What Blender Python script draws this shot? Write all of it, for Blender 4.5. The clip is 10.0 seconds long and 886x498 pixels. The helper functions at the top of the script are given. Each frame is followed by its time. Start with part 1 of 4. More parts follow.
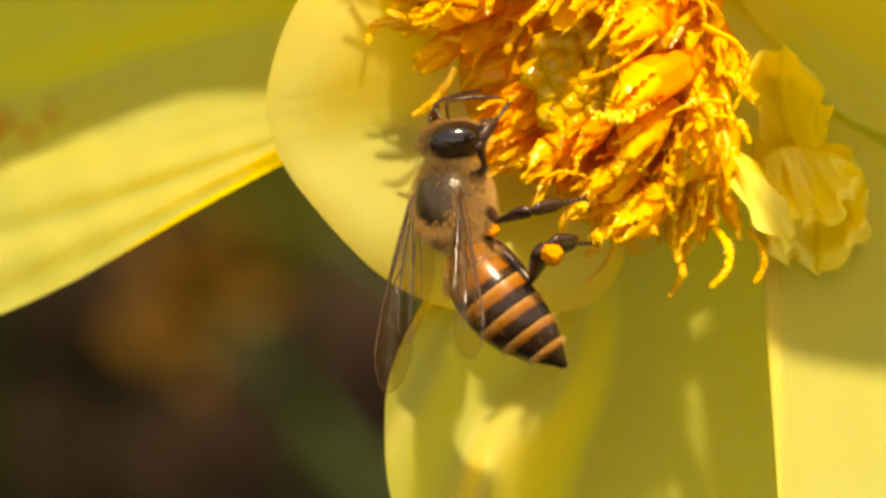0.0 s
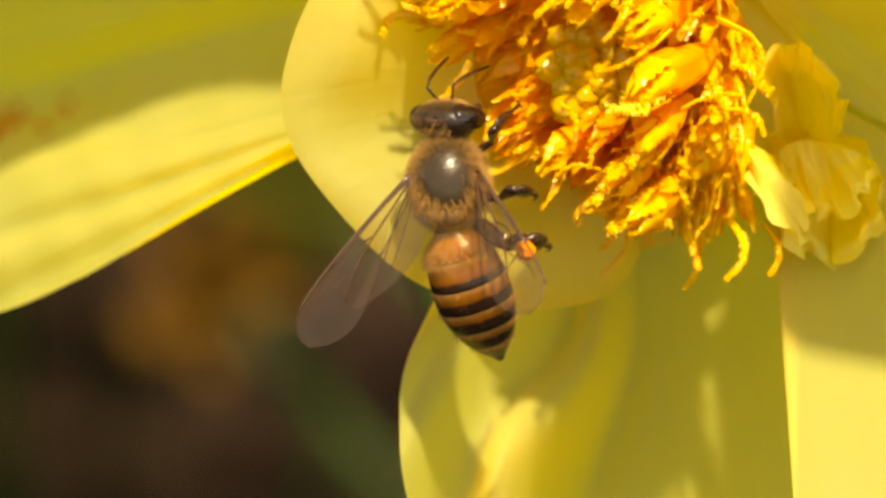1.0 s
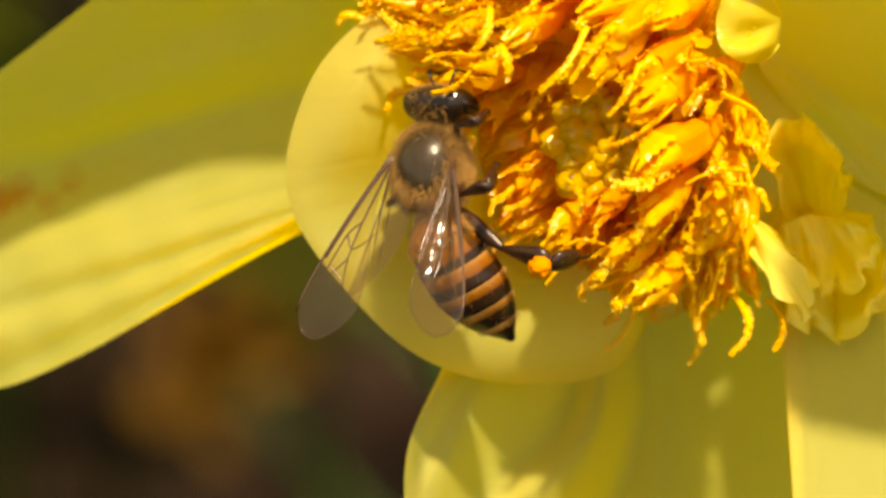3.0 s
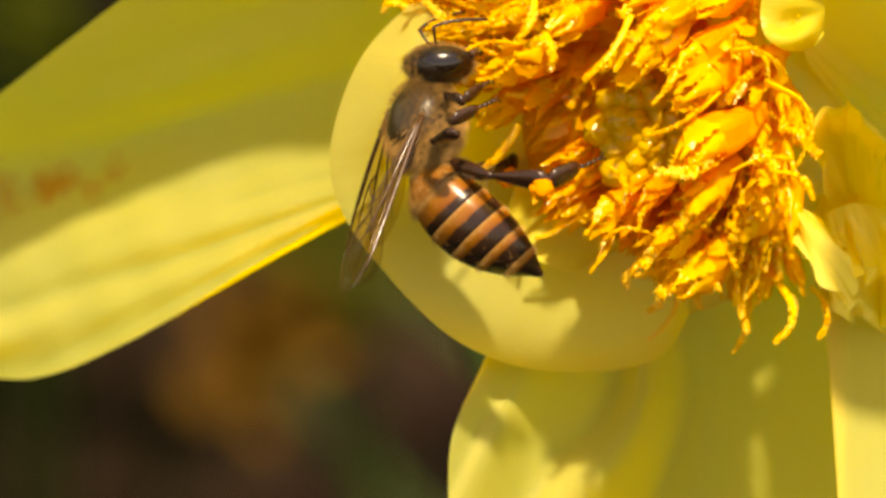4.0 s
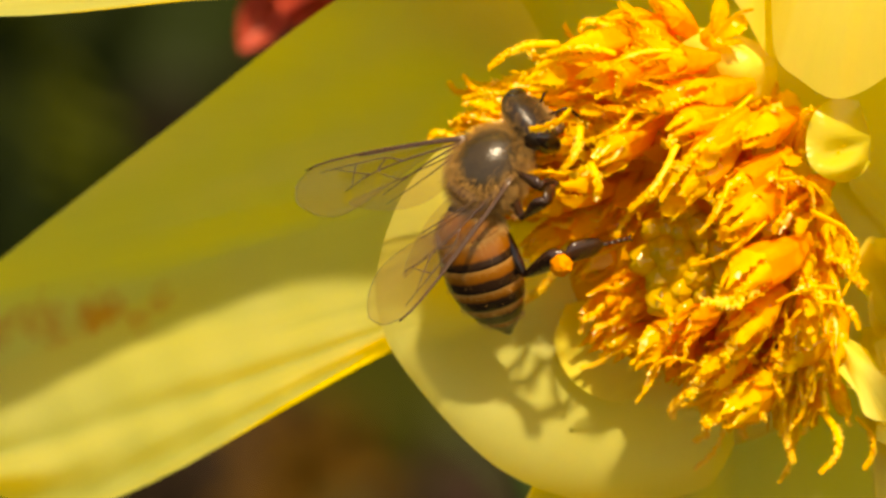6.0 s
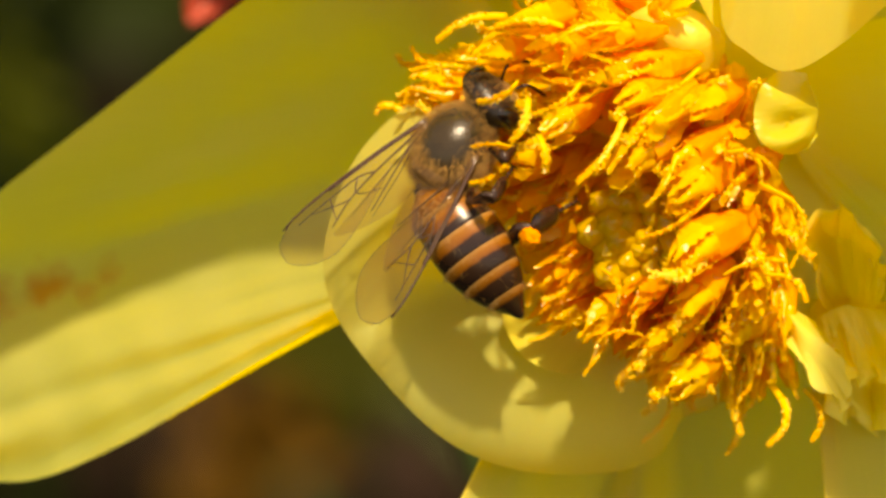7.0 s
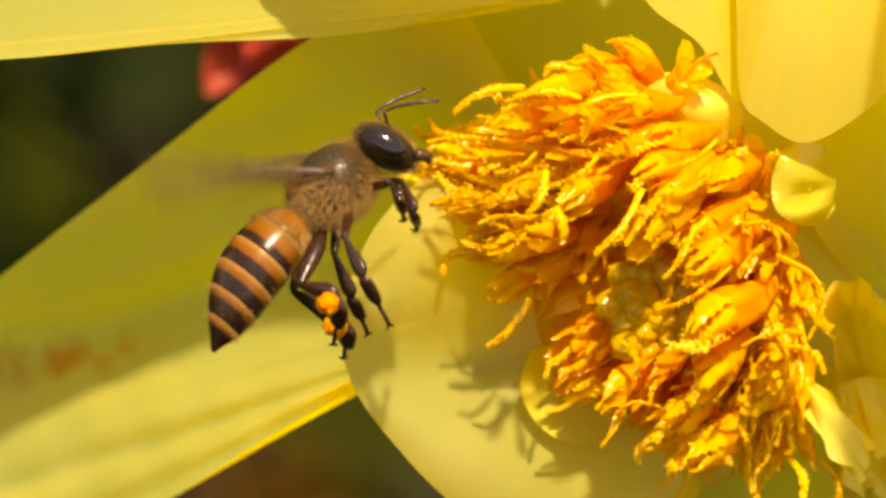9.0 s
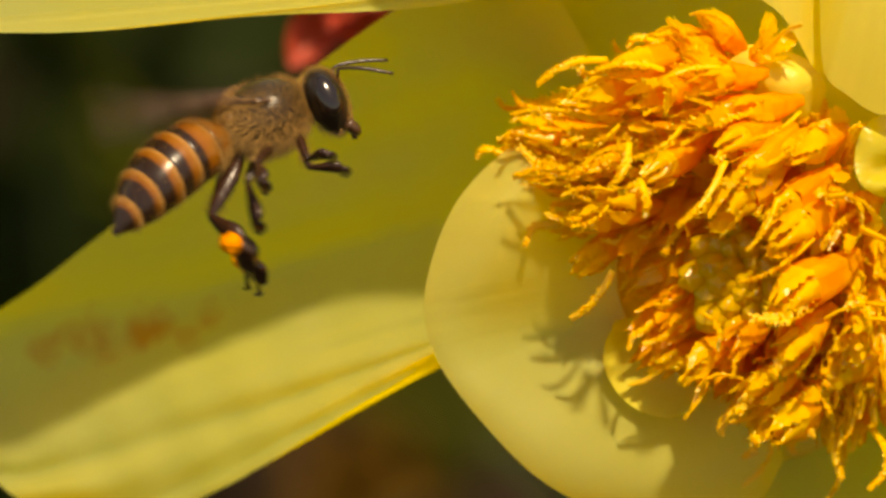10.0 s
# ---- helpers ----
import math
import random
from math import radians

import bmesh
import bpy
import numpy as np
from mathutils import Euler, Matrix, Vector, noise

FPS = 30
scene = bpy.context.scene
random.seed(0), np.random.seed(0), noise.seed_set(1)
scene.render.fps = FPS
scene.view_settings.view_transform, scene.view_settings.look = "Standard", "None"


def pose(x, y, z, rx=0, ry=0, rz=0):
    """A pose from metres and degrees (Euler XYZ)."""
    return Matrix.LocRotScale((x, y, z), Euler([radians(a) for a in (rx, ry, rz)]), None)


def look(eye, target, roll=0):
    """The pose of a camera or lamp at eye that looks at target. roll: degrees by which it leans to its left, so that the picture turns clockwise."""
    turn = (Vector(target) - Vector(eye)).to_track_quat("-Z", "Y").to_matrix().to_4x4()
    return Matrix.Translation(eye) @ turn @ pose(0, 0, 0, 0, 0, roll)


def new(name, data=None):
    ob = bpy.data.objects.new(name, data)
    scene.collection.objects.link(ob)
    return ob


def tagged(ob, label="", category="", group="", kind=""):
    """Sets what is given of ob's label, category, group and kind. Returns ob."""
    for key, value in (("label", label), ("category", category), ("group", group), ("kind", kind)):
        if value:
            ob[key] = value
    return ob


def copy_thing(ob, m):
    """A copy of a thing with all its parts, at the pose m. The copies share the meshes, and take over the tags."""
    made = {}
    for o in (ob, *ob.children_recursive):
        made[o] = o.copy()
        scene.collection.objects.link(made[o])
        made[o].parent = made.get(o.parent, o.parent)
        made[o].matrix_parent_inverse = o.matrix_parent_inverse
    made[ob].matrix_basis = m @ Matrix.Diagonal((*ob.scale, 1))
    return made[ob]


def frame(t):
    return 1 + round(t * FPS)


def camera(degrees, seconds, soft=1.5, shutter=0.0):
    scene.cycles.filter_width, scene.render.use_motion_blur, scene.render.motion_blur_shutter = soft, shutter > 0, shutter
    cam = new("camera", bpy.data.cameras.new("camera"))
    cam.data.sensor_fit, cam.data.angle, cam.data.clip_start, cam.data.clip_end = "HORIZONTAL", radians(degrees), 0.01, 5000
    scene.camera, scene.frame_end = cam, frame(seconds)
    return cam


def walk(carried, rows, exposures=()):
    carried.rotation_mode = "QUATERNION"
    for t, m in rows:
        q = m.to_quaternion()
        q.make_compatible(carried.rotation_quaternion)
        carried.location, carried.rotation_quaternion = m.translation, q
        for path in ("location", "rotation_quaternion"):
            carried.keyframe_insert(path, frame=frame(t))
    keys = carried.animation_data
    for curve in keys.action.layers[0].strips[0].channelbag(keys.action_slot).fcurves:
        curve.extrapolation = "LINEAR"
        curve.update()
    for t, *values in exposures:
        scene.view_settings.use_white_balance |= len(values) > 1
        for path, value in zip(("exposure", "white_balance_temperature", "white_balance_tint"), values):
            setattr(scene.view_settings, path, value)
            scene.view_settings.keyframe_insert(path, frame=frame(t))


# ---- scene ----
# A telephoto close-up: one honey bee works the disc of a pale yellow dahlia.
# Layout unit: U metres on the plane of sharp focus; u runs right, v down, d millimetres towards the lens.
U = 0.022e-3
EYE_DISTANCE = 0.5
FIELD = 2 * math.degrees(math.atan(784 * U / EYE_DISTANCE))
# the flower's own frame: x right, y away from the lens, z up, leaning back with the lens's downward gaze
W = Matrix.Translation((0, 0, 0.42)) @ Matrix.Rotation(radians(-32), 4, "X")
W3 = W.to_3x3()


def F(u, v, d=0.0):
    """A point of the flower's frame; nearer points shrink towards the axis of view."""
    k = U * (1 - d * 0.001 / EYE_DISTANCE)
    return Vector(((u - 784) * k, -d * 0.001, (441 - v) * k))


def P(u, v, d=0.0):
    return W @ F(u, v, d)


cam = camera(FIELD, 10.0, soft=2.9, shutter=0.2)
cam.data.dof.use_dof = True
cam.data.dof.focus_distance = EYE_DISTANCE - 0.007
cam.data.dof.aperture_fstop = 64
# seconds and the drift of the aim
AIM = ((0, -54, -140), (0.2, -74, -148), (0.5, -71, -163), (0.7, -68, -162), (1, -28, -152), (1.2, -38, -148), (1.5, -65, -94), (1.7, -50, -86),
       (2, -80, -16), (2.2, -86, 33), (2.3, -76, 79), (2.5, -37, 122), (2.7, -57, 51), (2.8, -52, 21), (3, -20, -19), (3.2, 21, -57), (4.3, 91, -13),
       (4.5, 134, 15), (4.7, 164, 37), (5, 245, 118), (5.2, 228, 183), (5.5, 148, 226), (5.7, 138, 206), (6, 139, 190), (6.2, 75, 171),
       (7.3, 39, 108), (7.4, 29, 51), (7.5, 0, 0), (7.7, -34, 10), (8, -28, 70), (8.2, -8, 104), (8.5, 42, 176), (8.7, 68, 250), (9, 78, 268),
       (9.2, 110, 260), (9.5, 170, 237), (9.8, 213, 232), (10, 225, 219))


def aim(du, dv):
    m = Matrix.Translation((0, -EYE_DISTANCE, 0))
    pan = Matrix.Rotation(math.atan(du * U / EYE_DISTANCE), 4, "Z")
    tilt = Matrix.Rotation(math.atan(dv * U / EYE_DISTANCE), 4, "X")
    return W @ m @ pan @ tilt @ Matrix.Rotation(radians(90), 4, "X")


walk(cam, [(t, aim(du, dv)) for t, du, dv in AIM], exposures=[(t, e + 0.70, 12000, 12) for t, e in ((0, 0.39), (1, 0.48), (2, 0.43), (2.5, 0.24), (3.2, 0.29), (4.5, 0.36), (5.5, 0.2), (7.5, 0.14), (9, 0.16), (9.5, -0.2), (10, -0.22))])

# ---- light ----
SUN_WAY = W3 @ Vector((0.13, -0.70, 0.70)).normalized()
world = bpy.data.worlds.new("sky")
scene.world = world
world.use_nodes = True
sky = world.node_tree.nodes.new("ShaderNodeTexSky")
sky.sky_type = "NISHITA"
sky.sun_disc = False
sky.sun_elevation = math.asin(SUN_WAY.z)
sky.sun_rotation = math.atan2(SUN_WAY.x, SUN_WAY.y)
world.node_tree.links.new(sky.outputs[0], world.node_tree.nodes["Background"].inputs[0])
world.node_tree.nodes["Background"].inputs[1].default_value = 0.15
sun = new("sun", bpy.data.lights.new("sun", "SUN"))
sun.data.energy, sun.data.angle, sun.data.color = 3.6, radians(2.2), (1.0, 0.99, 0.96)
sun.matrix_world = look(SUN_WAY * 2, (0, 0, 0))


# ---- materials ----
def material(name, colour, rough=0.5, vary=0.15, scale=400.0, bump=0.0, translucent=0.0, through_colour=None,
             metal=0.0, second=None, second_scale=120.0, gloss=0.5, streak=False, detail_stretch=(1, 1, 1)):
    """A node material: two scales of colour variation, relief, and light that passes through thin tissue."""
    m = bpy.data.materials.new(name)
    m.use_nodes = True
    n, l = m.node_tree.nodes, m.node_tree.links
    b = n["Principled BSDF"]
    b.inputs["Roughness"].default_value = rough
    b.inputs["Metallic"].default_value = metal
    b.inputs["Specular IOR Level"].default_value = gloss
    co = n.new("ShaderNodeTexCoord")
    mp = n.new("ShaderNodeMapping")
    mp.inputs["Scale"].default_value = detail_stretch
    l.new(co.outputs["UV" if streak else "Object"], mp.inputs[0])
    fine = n.new("ShaderNodeTexNoise")
    fine.inputs["Scale"].default_value = scale
    fine.inputs["Detail"].default_value = 4
    l.new(mp.outputs[0], fine.inputs["Vector"])
    broad = n.new("ShaderNodeTexNoise")
    broad.inputs["Scale"].default_value = second_scale
    l.new(co.outputs["Object"], broad.inputs["Vector"])
    mix = n.new("ShaderNodeMix")
    mix.data_type = "RGBA"
    mix.inputs["A"].default_value = (*[c * (1 - vary) for c in colour], 1)
    mix.inputs["B"].default_value = (*[min(1, c * (1 + vary)) for c in colour], 1)
    l.new(fine.outputs["Fac"], mix.inputs["Factor"])
    out = mix.outputs["Result"]
    if second:
        ramp = n.new("ShaderNodeValToRGB")
        ramp.color_ramp.elements[0].position, ramp.color_ramp.elements[1].position = 0.4, 0.65
        l.new(broad.outputs["Fac"], ramp.inputs[0])
        mix2 = n.new("ShaderNodeMix")
        mix2.data_type = "RGBA"
        l.new(ramp.outputs[0], mix2.inputs["Factor"])
        l.new(out, mix2.inputs["A"])
        mix2.inputs["B"].default_value = (*second, 1)
        out = mix2.outputs["Result"]
    l.new(out, b.inputs["Base Color"])
    if bump:
        bp = n.new("ShaderNodeBump")
        bp.inputs["Strength"].default_value = bump
        bp.inputs["Distance"].default_value = 0.0001
        l.new(fine.outputs["Fac"], bp.inputs["Height"])
        l.new(bp.outputs[0], b.inputs["Normal"])
    if translucent:
        tr = n.new("ShaderNodeBsdfTranslucent")
        tr.inputs["Color"].default_value = (*(through_colour or colour), 1)
        ms = n.new("ShaderNodeMixShader")
        ms.inputs[0].default_value = translucent
        l.new(b.outputs[0], ms.inputs[1])
        l.new(tr.outputs[0], ms.inputs[2])
        l.new(ms.outputs[0], n["Material Output"].inputs["Surface"])
    return m


PETAL = material("petal", (0.74, 0.745, 0.175), 0.5, 0.08, 1.0, 0.4, 0.72, (0.98, 0.74, 0.002),
                 streak=True, detail_stretch=(90, 3, 1), gloss=0.3, second=(0.72, 0.735, 0.215))
YOUNG = material("young_petal", (0.84, 0.76, 0.12), 0.36, 0.08, 1.0, 0.4, 0.5, (0.98, 0.68, 0.002), streak=True, detail_stretch=(40, 3, 1), gloss=0.4, second=(0.88, 0.74, 0.10), second_scale=400)
# petal yellow darkened for the rolled tip, in place of real shade
ROLLED_SHADE = material("shade_toned_rolled_petal", (0.52, 0.47, 0.045), 0.3, 0.08, 1.0, 0.5, 0.38, (0.95, 0.74, 0.004), streak=True, detail_stretch=(30, 4, 1), gloss=0.5)
TUBE = material("floret_tube", (1.0, 0.39, 0.004), 0.24, 0.16, 9, 0.7, 0.52, (1.0, 0.42, 0.001), second=(1.0, 0.54, 0.008), second_scale=4)
LOBE = material("floret_lobe", (0.99, 0.545, 0.012), 0.24, 0.16, 12, 0.7, 0.55, (1.0, 0.56, 0.002), second=(0.98, 0.66, 0.022), second_scale=5)
STIGMA = material("stigma", (1.0, 0.69, 0.045), 0.32, 0.10, 2500, 0.2, 0.5, (1.0, 0.60, 0.004))
BUD = material("young_bud", (0.74, 0.46, 0.022), 0.16, 0.15, 900, 0.2, 0.45, (0.85, 0.52, 0.008))
PETAL_STAINED = PETAL.copy()
PETAL_STAINED.name = "petal_with_pollen_stains"


def stain(m, spots, colour):
    """Rust-coloured smudges of pollen round the given places."""
    n, l = m.node_tree.nodes, m.node_tree.links
    b = n["Principled BSDF"]
    old = b.inputs["Base Color"].links[0].from_socket
    co = n.new("ShaderNodeTexCoord")
    nz = n.new("ShaderNodeTexNoise")
    nz.inputs["Scale"].default_value, nz.inputs["Detail"].default_value = 700, 4
    l.new(co.outputs["Object"], nz.inputs["Vector"])
    total = None
    for place, size in spots:
        dist = n.new("ShaderNodeVectorMath")
        dist.operation = "DISTANCE"
        l.new(co.outputs["Object"], dist.inputs[0])
        dist.inputs[1].default_value = place
        near = n.new("ShaderNodeMapRange")
        near.inputs["From Min"].default_value, near.inputs["From Max"].default_value = size, 0.0
        l.new(dist.outputs["Value"], near.inputs["Value"])
        if total is None:
            total = near.outputs[0]
        else:
            add = n.new("ShaderNodeMath")
            add.operation = "MAXIMUM"
            l.new(total, add.inputs[0])
            l.new(near.outputs[0], add.inputs[1])
            total = add.outputs[0]
    mul = n.new("ShaderNodeMath")
    mul.operation = "MULTIPLY"
    l.new(total, mul.inputs[0])
    l.new(nz.outputs["Fac"], mul.inputs[1])
    edge = n.new("ShaderNodeMapRange")
    edge.inputs["From Min"].default_value, edge.inputs["From Max"].default_value = 0.24, 0.52
    edge.inputs["To Max"].default_value = 0.8
    l.new(mul.outputs[0], edge.inputs["Value"])
    mix = n.new("ShaderNodeMix")
    mix.data_type = "RGBA"
    l.new(edge.outputs[0], mix.inputs["Factor"])
    l.new(old, mix.inputs["A"])
    mix.inputs["B"].default_value = (*colour, 1)
    l.new(mix.outputs["Result"], b.inputs["Base Color"])
    for node in n:
        if node.type == "BSDF_TRANSLUCENT":
            tint = n.new("ShaderNodeMix")
            tint.data_type = "RGBA"
            tint.inputs["A"].default_value = node.inputs["Color"].default_value
            tint.inputs["B"].default_value = (*colour, 1)
            l.new(edge.outputs[0], tint.inputs["Factor"])
            l.new(tint.outputs["Result"], node.inputs["Color"])


stain(PETAL_STAINED, [(P(u, v, d), size) for u, v, d, size in ((112, 384, -9.6, 0.0021), (60, 362, -9.9, 0.0020), (20, 368, -10.1, 0.0024), (-45, 372, -10.3, 0.0026), (-85, 382, -10.7, 0.0022), (-130, 388, -10.9, 0.0022), (140, 345, -9.3, 0.0017))], (0.80, 0.30, 0.006))
RECEPTACLE = material("receptacle", (0.80, 0.38, 0.008), 0.6, 0.3, 1400, 0.8, 0.4, (0.95, 0.4, 0.003))
STEM = material("stem", (0.08, 0.13, 0.03), 0.5, 0.2, 200, 0.3)
# leaf green darkened in place of shade on the bed's foliage
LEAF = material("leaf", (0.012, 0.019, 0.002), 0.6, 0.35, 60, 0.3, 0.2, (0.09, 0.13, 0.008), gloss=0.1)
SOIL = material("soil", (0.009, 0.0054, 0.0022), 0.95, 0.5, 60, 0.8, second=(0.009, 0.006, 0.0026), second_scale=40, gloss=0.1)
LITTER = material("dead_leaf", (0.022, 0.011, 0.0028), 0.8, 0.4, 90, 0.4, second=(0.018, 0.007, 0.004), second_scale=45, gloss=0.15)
CHITIN = material("dark_chitin", (0.034, 0.013, 0.006), 0.27, 0.35, 3000, 0.35, gloss=0.45)
THORAX = material("thorax_back", (0.036, 0.022, 0.009), 0.3, 0.3, 4000, 0.3, gloss=0.35)
AMBER = material("amber_chitin", (0.07, 0.028, 0.010), 0.32, 0.2, 2500, 0.25)
BAND = material("dark_band", (0.022, 0.011, 0.006), 0.3, 0.3, 2500, 0.25)
HAIR = material("bee_hair", (0.36, 0.19, 0.056), 0.6, 0.25, 3000, gloss=0.2)
EYE_BLACK = material("compound_eye", (0.012, 0.006, 0.004), 0.12, 0.2, 9000, 0.08, gloss=0.6)
HEAD = material("black_head", (0.016, 0.009, 0.005), 0.35, 0.3, 4000, 0.3, gloss=0.35)
POLLEN = material("pollen", (0.78, 0.22, 0.008), 0.85, 0.25, 5000, 0.9, gloss=0.1)
VEIN = material("wing_vein", (0.07, 0.03, 0.012), 0.22, gloss=0.8)
RED = material("red_petal", (0.42, 0.06, 0.035), 0.5, 0.2, 80, 0.2, 0.3, (0.6, 0.05, 0.04))
# orange lowered to a dull brown; the bed's shade is put into it
ORANGE = material("dimmed_orange_petal", (0.18, 0.085, 0.005), 0.6, 0.25, 80, 0.2, 0.2, (0.18, 0.07, 0.004))
OLIVE = material("yellow_green_leaf", (0.04, 0.042, 0.003), 0.6, 0.3, 60, 0.3, 0.2, (0.12, 0.13, 0.004), gloss=0.1)
# brighter copy of the leaf green: sunlight is put into the colour
LIT_LEAF = material("painted_sunlit_leaf", (0.07, 0.08, 0.006), 0.6, 0.3, 60, 0.3, 0.2, (0.13, 0.15, 0.006), gloss=0.1)
RUST = material("rust_petal", (0.11, 0.026, 0.012), 0.6, 0.25, 80, 0.2, 0.2, (0.12, 0.03, 0.01))


def wing_membrane():
    m = bpy.data.materials.new("wing_membrane")
    m.use_nodes = True
    n, l = m.node_tree.nodes, m.node_tree.links
    b = n["Principled BSDF"]
    b.inputs["Base Color"].default_value = (0.15, 0.09, 0.03, 1)
    b.inputs["Roughness"].default_value = 0.14
    b.inputs["Specular IOR Level"].default_value = 1.0
    b.inputs["IOR"].default_value = 1.9
    tr = n.new("ShaderNodeBsdfTransparent")
    tr.inputs["Color"].default_value = (0.90, 0.81, 0.62, 1)
    ms = n.new("ShaderNodeMixShader")
    ms.inputs[0].default_value = 0.13
    noise_tex = n.new("ShaderNodeTexNoise")
    noise_tex.inputs["Scale"].default_value = 900
    co = n.new("ShaderNodeTexCoord")
    l.new(co.outputs["Object"], noise_tex.inputs["Vector"])
    bp = n.new("ShaderNodeBump")
    bp.inputs["Strength"].default_value = 0.45
    bp.inputs["Distance"].default_value = 0.0003
    l.new(noise_tex.outputs["Fac"], bp.inputs["Height"])
    l.new(bp.outputs[0], b.inputs["Normal"])
    l.new(tr.outputs[0], ms.inputs[1])
    l.new(b.outputs[0], ms.inputs[2])
    l.new(ms.outputs[0], n["Material Output"].inputs["Surface"])
    return m


WING = wing_membrane()


# ---- mesh helpers ----
def part(name, bm, mat, parent=None, label="", smooth=True):
    """Link a bmesh as one mesh object under a thing or a part."""
    me = bpy.data.meshes.new(name)
    bm.to_mesh(me)
    bm.free()
    for m in (mat if isinstance(mat, (list, tuple)) else (mat,)):
        me.materials.append(m)
    if smooth:
        me.polygons.foreach_set("use_smooth", [True] * len(me.polygons))
    ob = new(name, me)
    ob.parent = parent
    if label:
        ob["label"] = label
    return ob


def spline(points, x):
    """A smooth curve through the points, x from 0 to 1."""
    pts = [Vector(p) for p in points]
    x = min(max(x, 0.0), 1.0) * (len(pts) - 1)
    i = min(int(x), len(pts) - 2)
    f = x - i
    b, c = pts[i], pts[i + 1]
    a = pts[i - 1] if i else b * 2 - c
    e = pts[i + 2] if i + 2 < len(pts) else c * 2 - b
    return 0.5 * ((2 * b) + (c - a) * f + (2 * a - 5 * b + 4 * c - e) * f * f + (3 * b - a - 3 * c + e) * f ** 3)


def sheet(bm, fn, nu, nv, closed=False, mat=0):
    """A grid of faces from fn(a, r), with a and r from 0 to 1, and its own uv map."""
    uv = bm.loops.layers.uv.verify()
    cols = nu if closed else nu + 1
    vs = [[bm.verts.new(fn(i / nu, j / nv)) for j in range(nv + 1)] for i in range(cols)]
    for i in range(nu):
        k = (i + 1) % cols
        for j in range(nv):
            f = bm.faces.new((vs[i][j], vs[k][j], vs[k][j + 1], vs[i][j + 1]))
            f.material_index = mat
            for loop, (a, r) in zip(f.loops, ((i, j), (i + 1, j), (i + 1, j + 1), (i, j + 1))):
                loop[uv].uv = (a / nu, r / nv)
    return vs


def tube(bm, points, radii, n=8, steps=12, flat=1.0, mat=0):
    """A tapered round rod along a smooth curve; flat squashes it one way."""
    def ring(s):
        c = spline(points, s)
        t = (spline(points, min(1, s + 0.02)) - spline(points, max(0, s - 0.02))).normalized()
        side = t.orthogonal().normalized() if ring.side is None else (ring.side - t * ring.side.dot(t)).normalized()
        ring.side = side
        r = spline([(x, 0, 0) for x in radii], s).x
        return c, side, t.cross(side), max(r, 1e-6)
    ring.side = None
    rings = []
    for j in range(steps + 1):
        c, p, q, r = ring(j / steps)
        rings.append([bm.verts.new(c + p * r * math.cos(a) + q * r * flat * math.sin(a))
                      for a in (2 * math.pi * i / n for i in range(n))])
    for a, b in zip(rings, rings[1:]):
        for i in range(n):
            bm.faces.new((a[i], a[(i + 1) % n], b[(i + 1) % n], b[i])).material_index = mat
    for r, flip in ((rings[0], True), (rings[-1], False)):
        f = bm.faces.new(r[::-1] if flip else r)
        f.material_index = mat
    return rings


def ball(bm, centre, size, seg=20, rings=14, rot=None, mat=0, fn=None):
    """An ellipsoid; fn may shape its unit vector further."""
    rot = rot or Matrix.Identity(3)

    def at(a, r):
        th, ph = 2 * math.pi * a, math.pi * (0.002 + 0.996 * r)
        p = Vector((math.cos(ph), math.sin(ph) * math.cos(th), math.sin(ph) * math.sin(th)))
        if fn:
            p = fn(p)
        return Vector(centre) + rot @ Vector((p.x * size[0], p.y * size[1], p.z * size[2]))
    sheet(bm, at, seg, rings, closed=True, mat=mat)


def smoothstep(a, b, x):
    x = min(max((x - a) / (b - a), 0.0), 1.0)
    return x * x * (3 - 2 * x)


# ---- ground and distance ----
def ground():
    bm = bmesh.new()

    def at(a, r):
        rad, th = 0.02 + 60 * r ** 4, 2 * math.pi * a
        x, y = rad * math.cos(th), 0.5 + rad * math.sin(th)
        return Vector((x, y, 0.012 * noise.noise((x * 9, y * 9, 0)) + 0.03 * noise.noise((x * 2, y * 2, 3))))
    sheet(bm, at, 96, 60, closed=True)
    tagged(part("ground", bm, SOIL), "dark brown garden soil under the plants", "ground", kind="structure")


ground()


def petal(name, parent, base, rim, depth, nu=64, nv=40, mat=None, label="", ragged=0.0):
    """A petal between a short base curve and its rim; depth(a, r) lifts it towards the lens, in mm."""
    bm = bmesh.new()

    def at(a, r):
        p = spline(base, a).lerp(spline(rim, a), r)
        q = ragged * r ** 3
        return P(p.x + q * noise.noise((a * 13, 1.5, base[0][0])), p.y + q * noise.noise((a * 13, 7.5, base[0][1])), p.z + depth(a, r))
    sheet(bm, at, nu, nv)
    bmesh.ops.recalc_face_normals(bm, faces=bm.faces[:])
    ob = part(name, bm, mat or PETAL, parent, label)
    return ob


# ---- the dahlia ----
dahlia = tagged(new("dahlia_flower"), "pale yellow dahlia with an orange frilly disc, in sunlight", "flower")
dahlia.location = P(1095, 230, 0)
dahlia.matrix_world = Matrix.Translation(P(1095, 230, 0))
DIN = Matrix.Translation(-P(1095, 230, 0))


def grain(a, r, k=11.0):
    """Shallow lengthwise furrows."""
    return (0.10 * math.sin(a * k * 6.283) + 0.06 * math.sin(a * k * 15.1 + 1.0)) * r * (1 - 0.55 * r)


LONG_BASE = [(860, -60, -4), (860, 120, -6), (860, 330, -5)]
LONG_RIM = [(700, -330, -4), (440, -180, -4), (180, 20, -6.5), (-130, 262, -9), (-330, 430, -12), (-225, 640, -11), (-30, 712, -9.5), (170, 645, -7.5), (400, 505, -6), (600, 395, -5)]


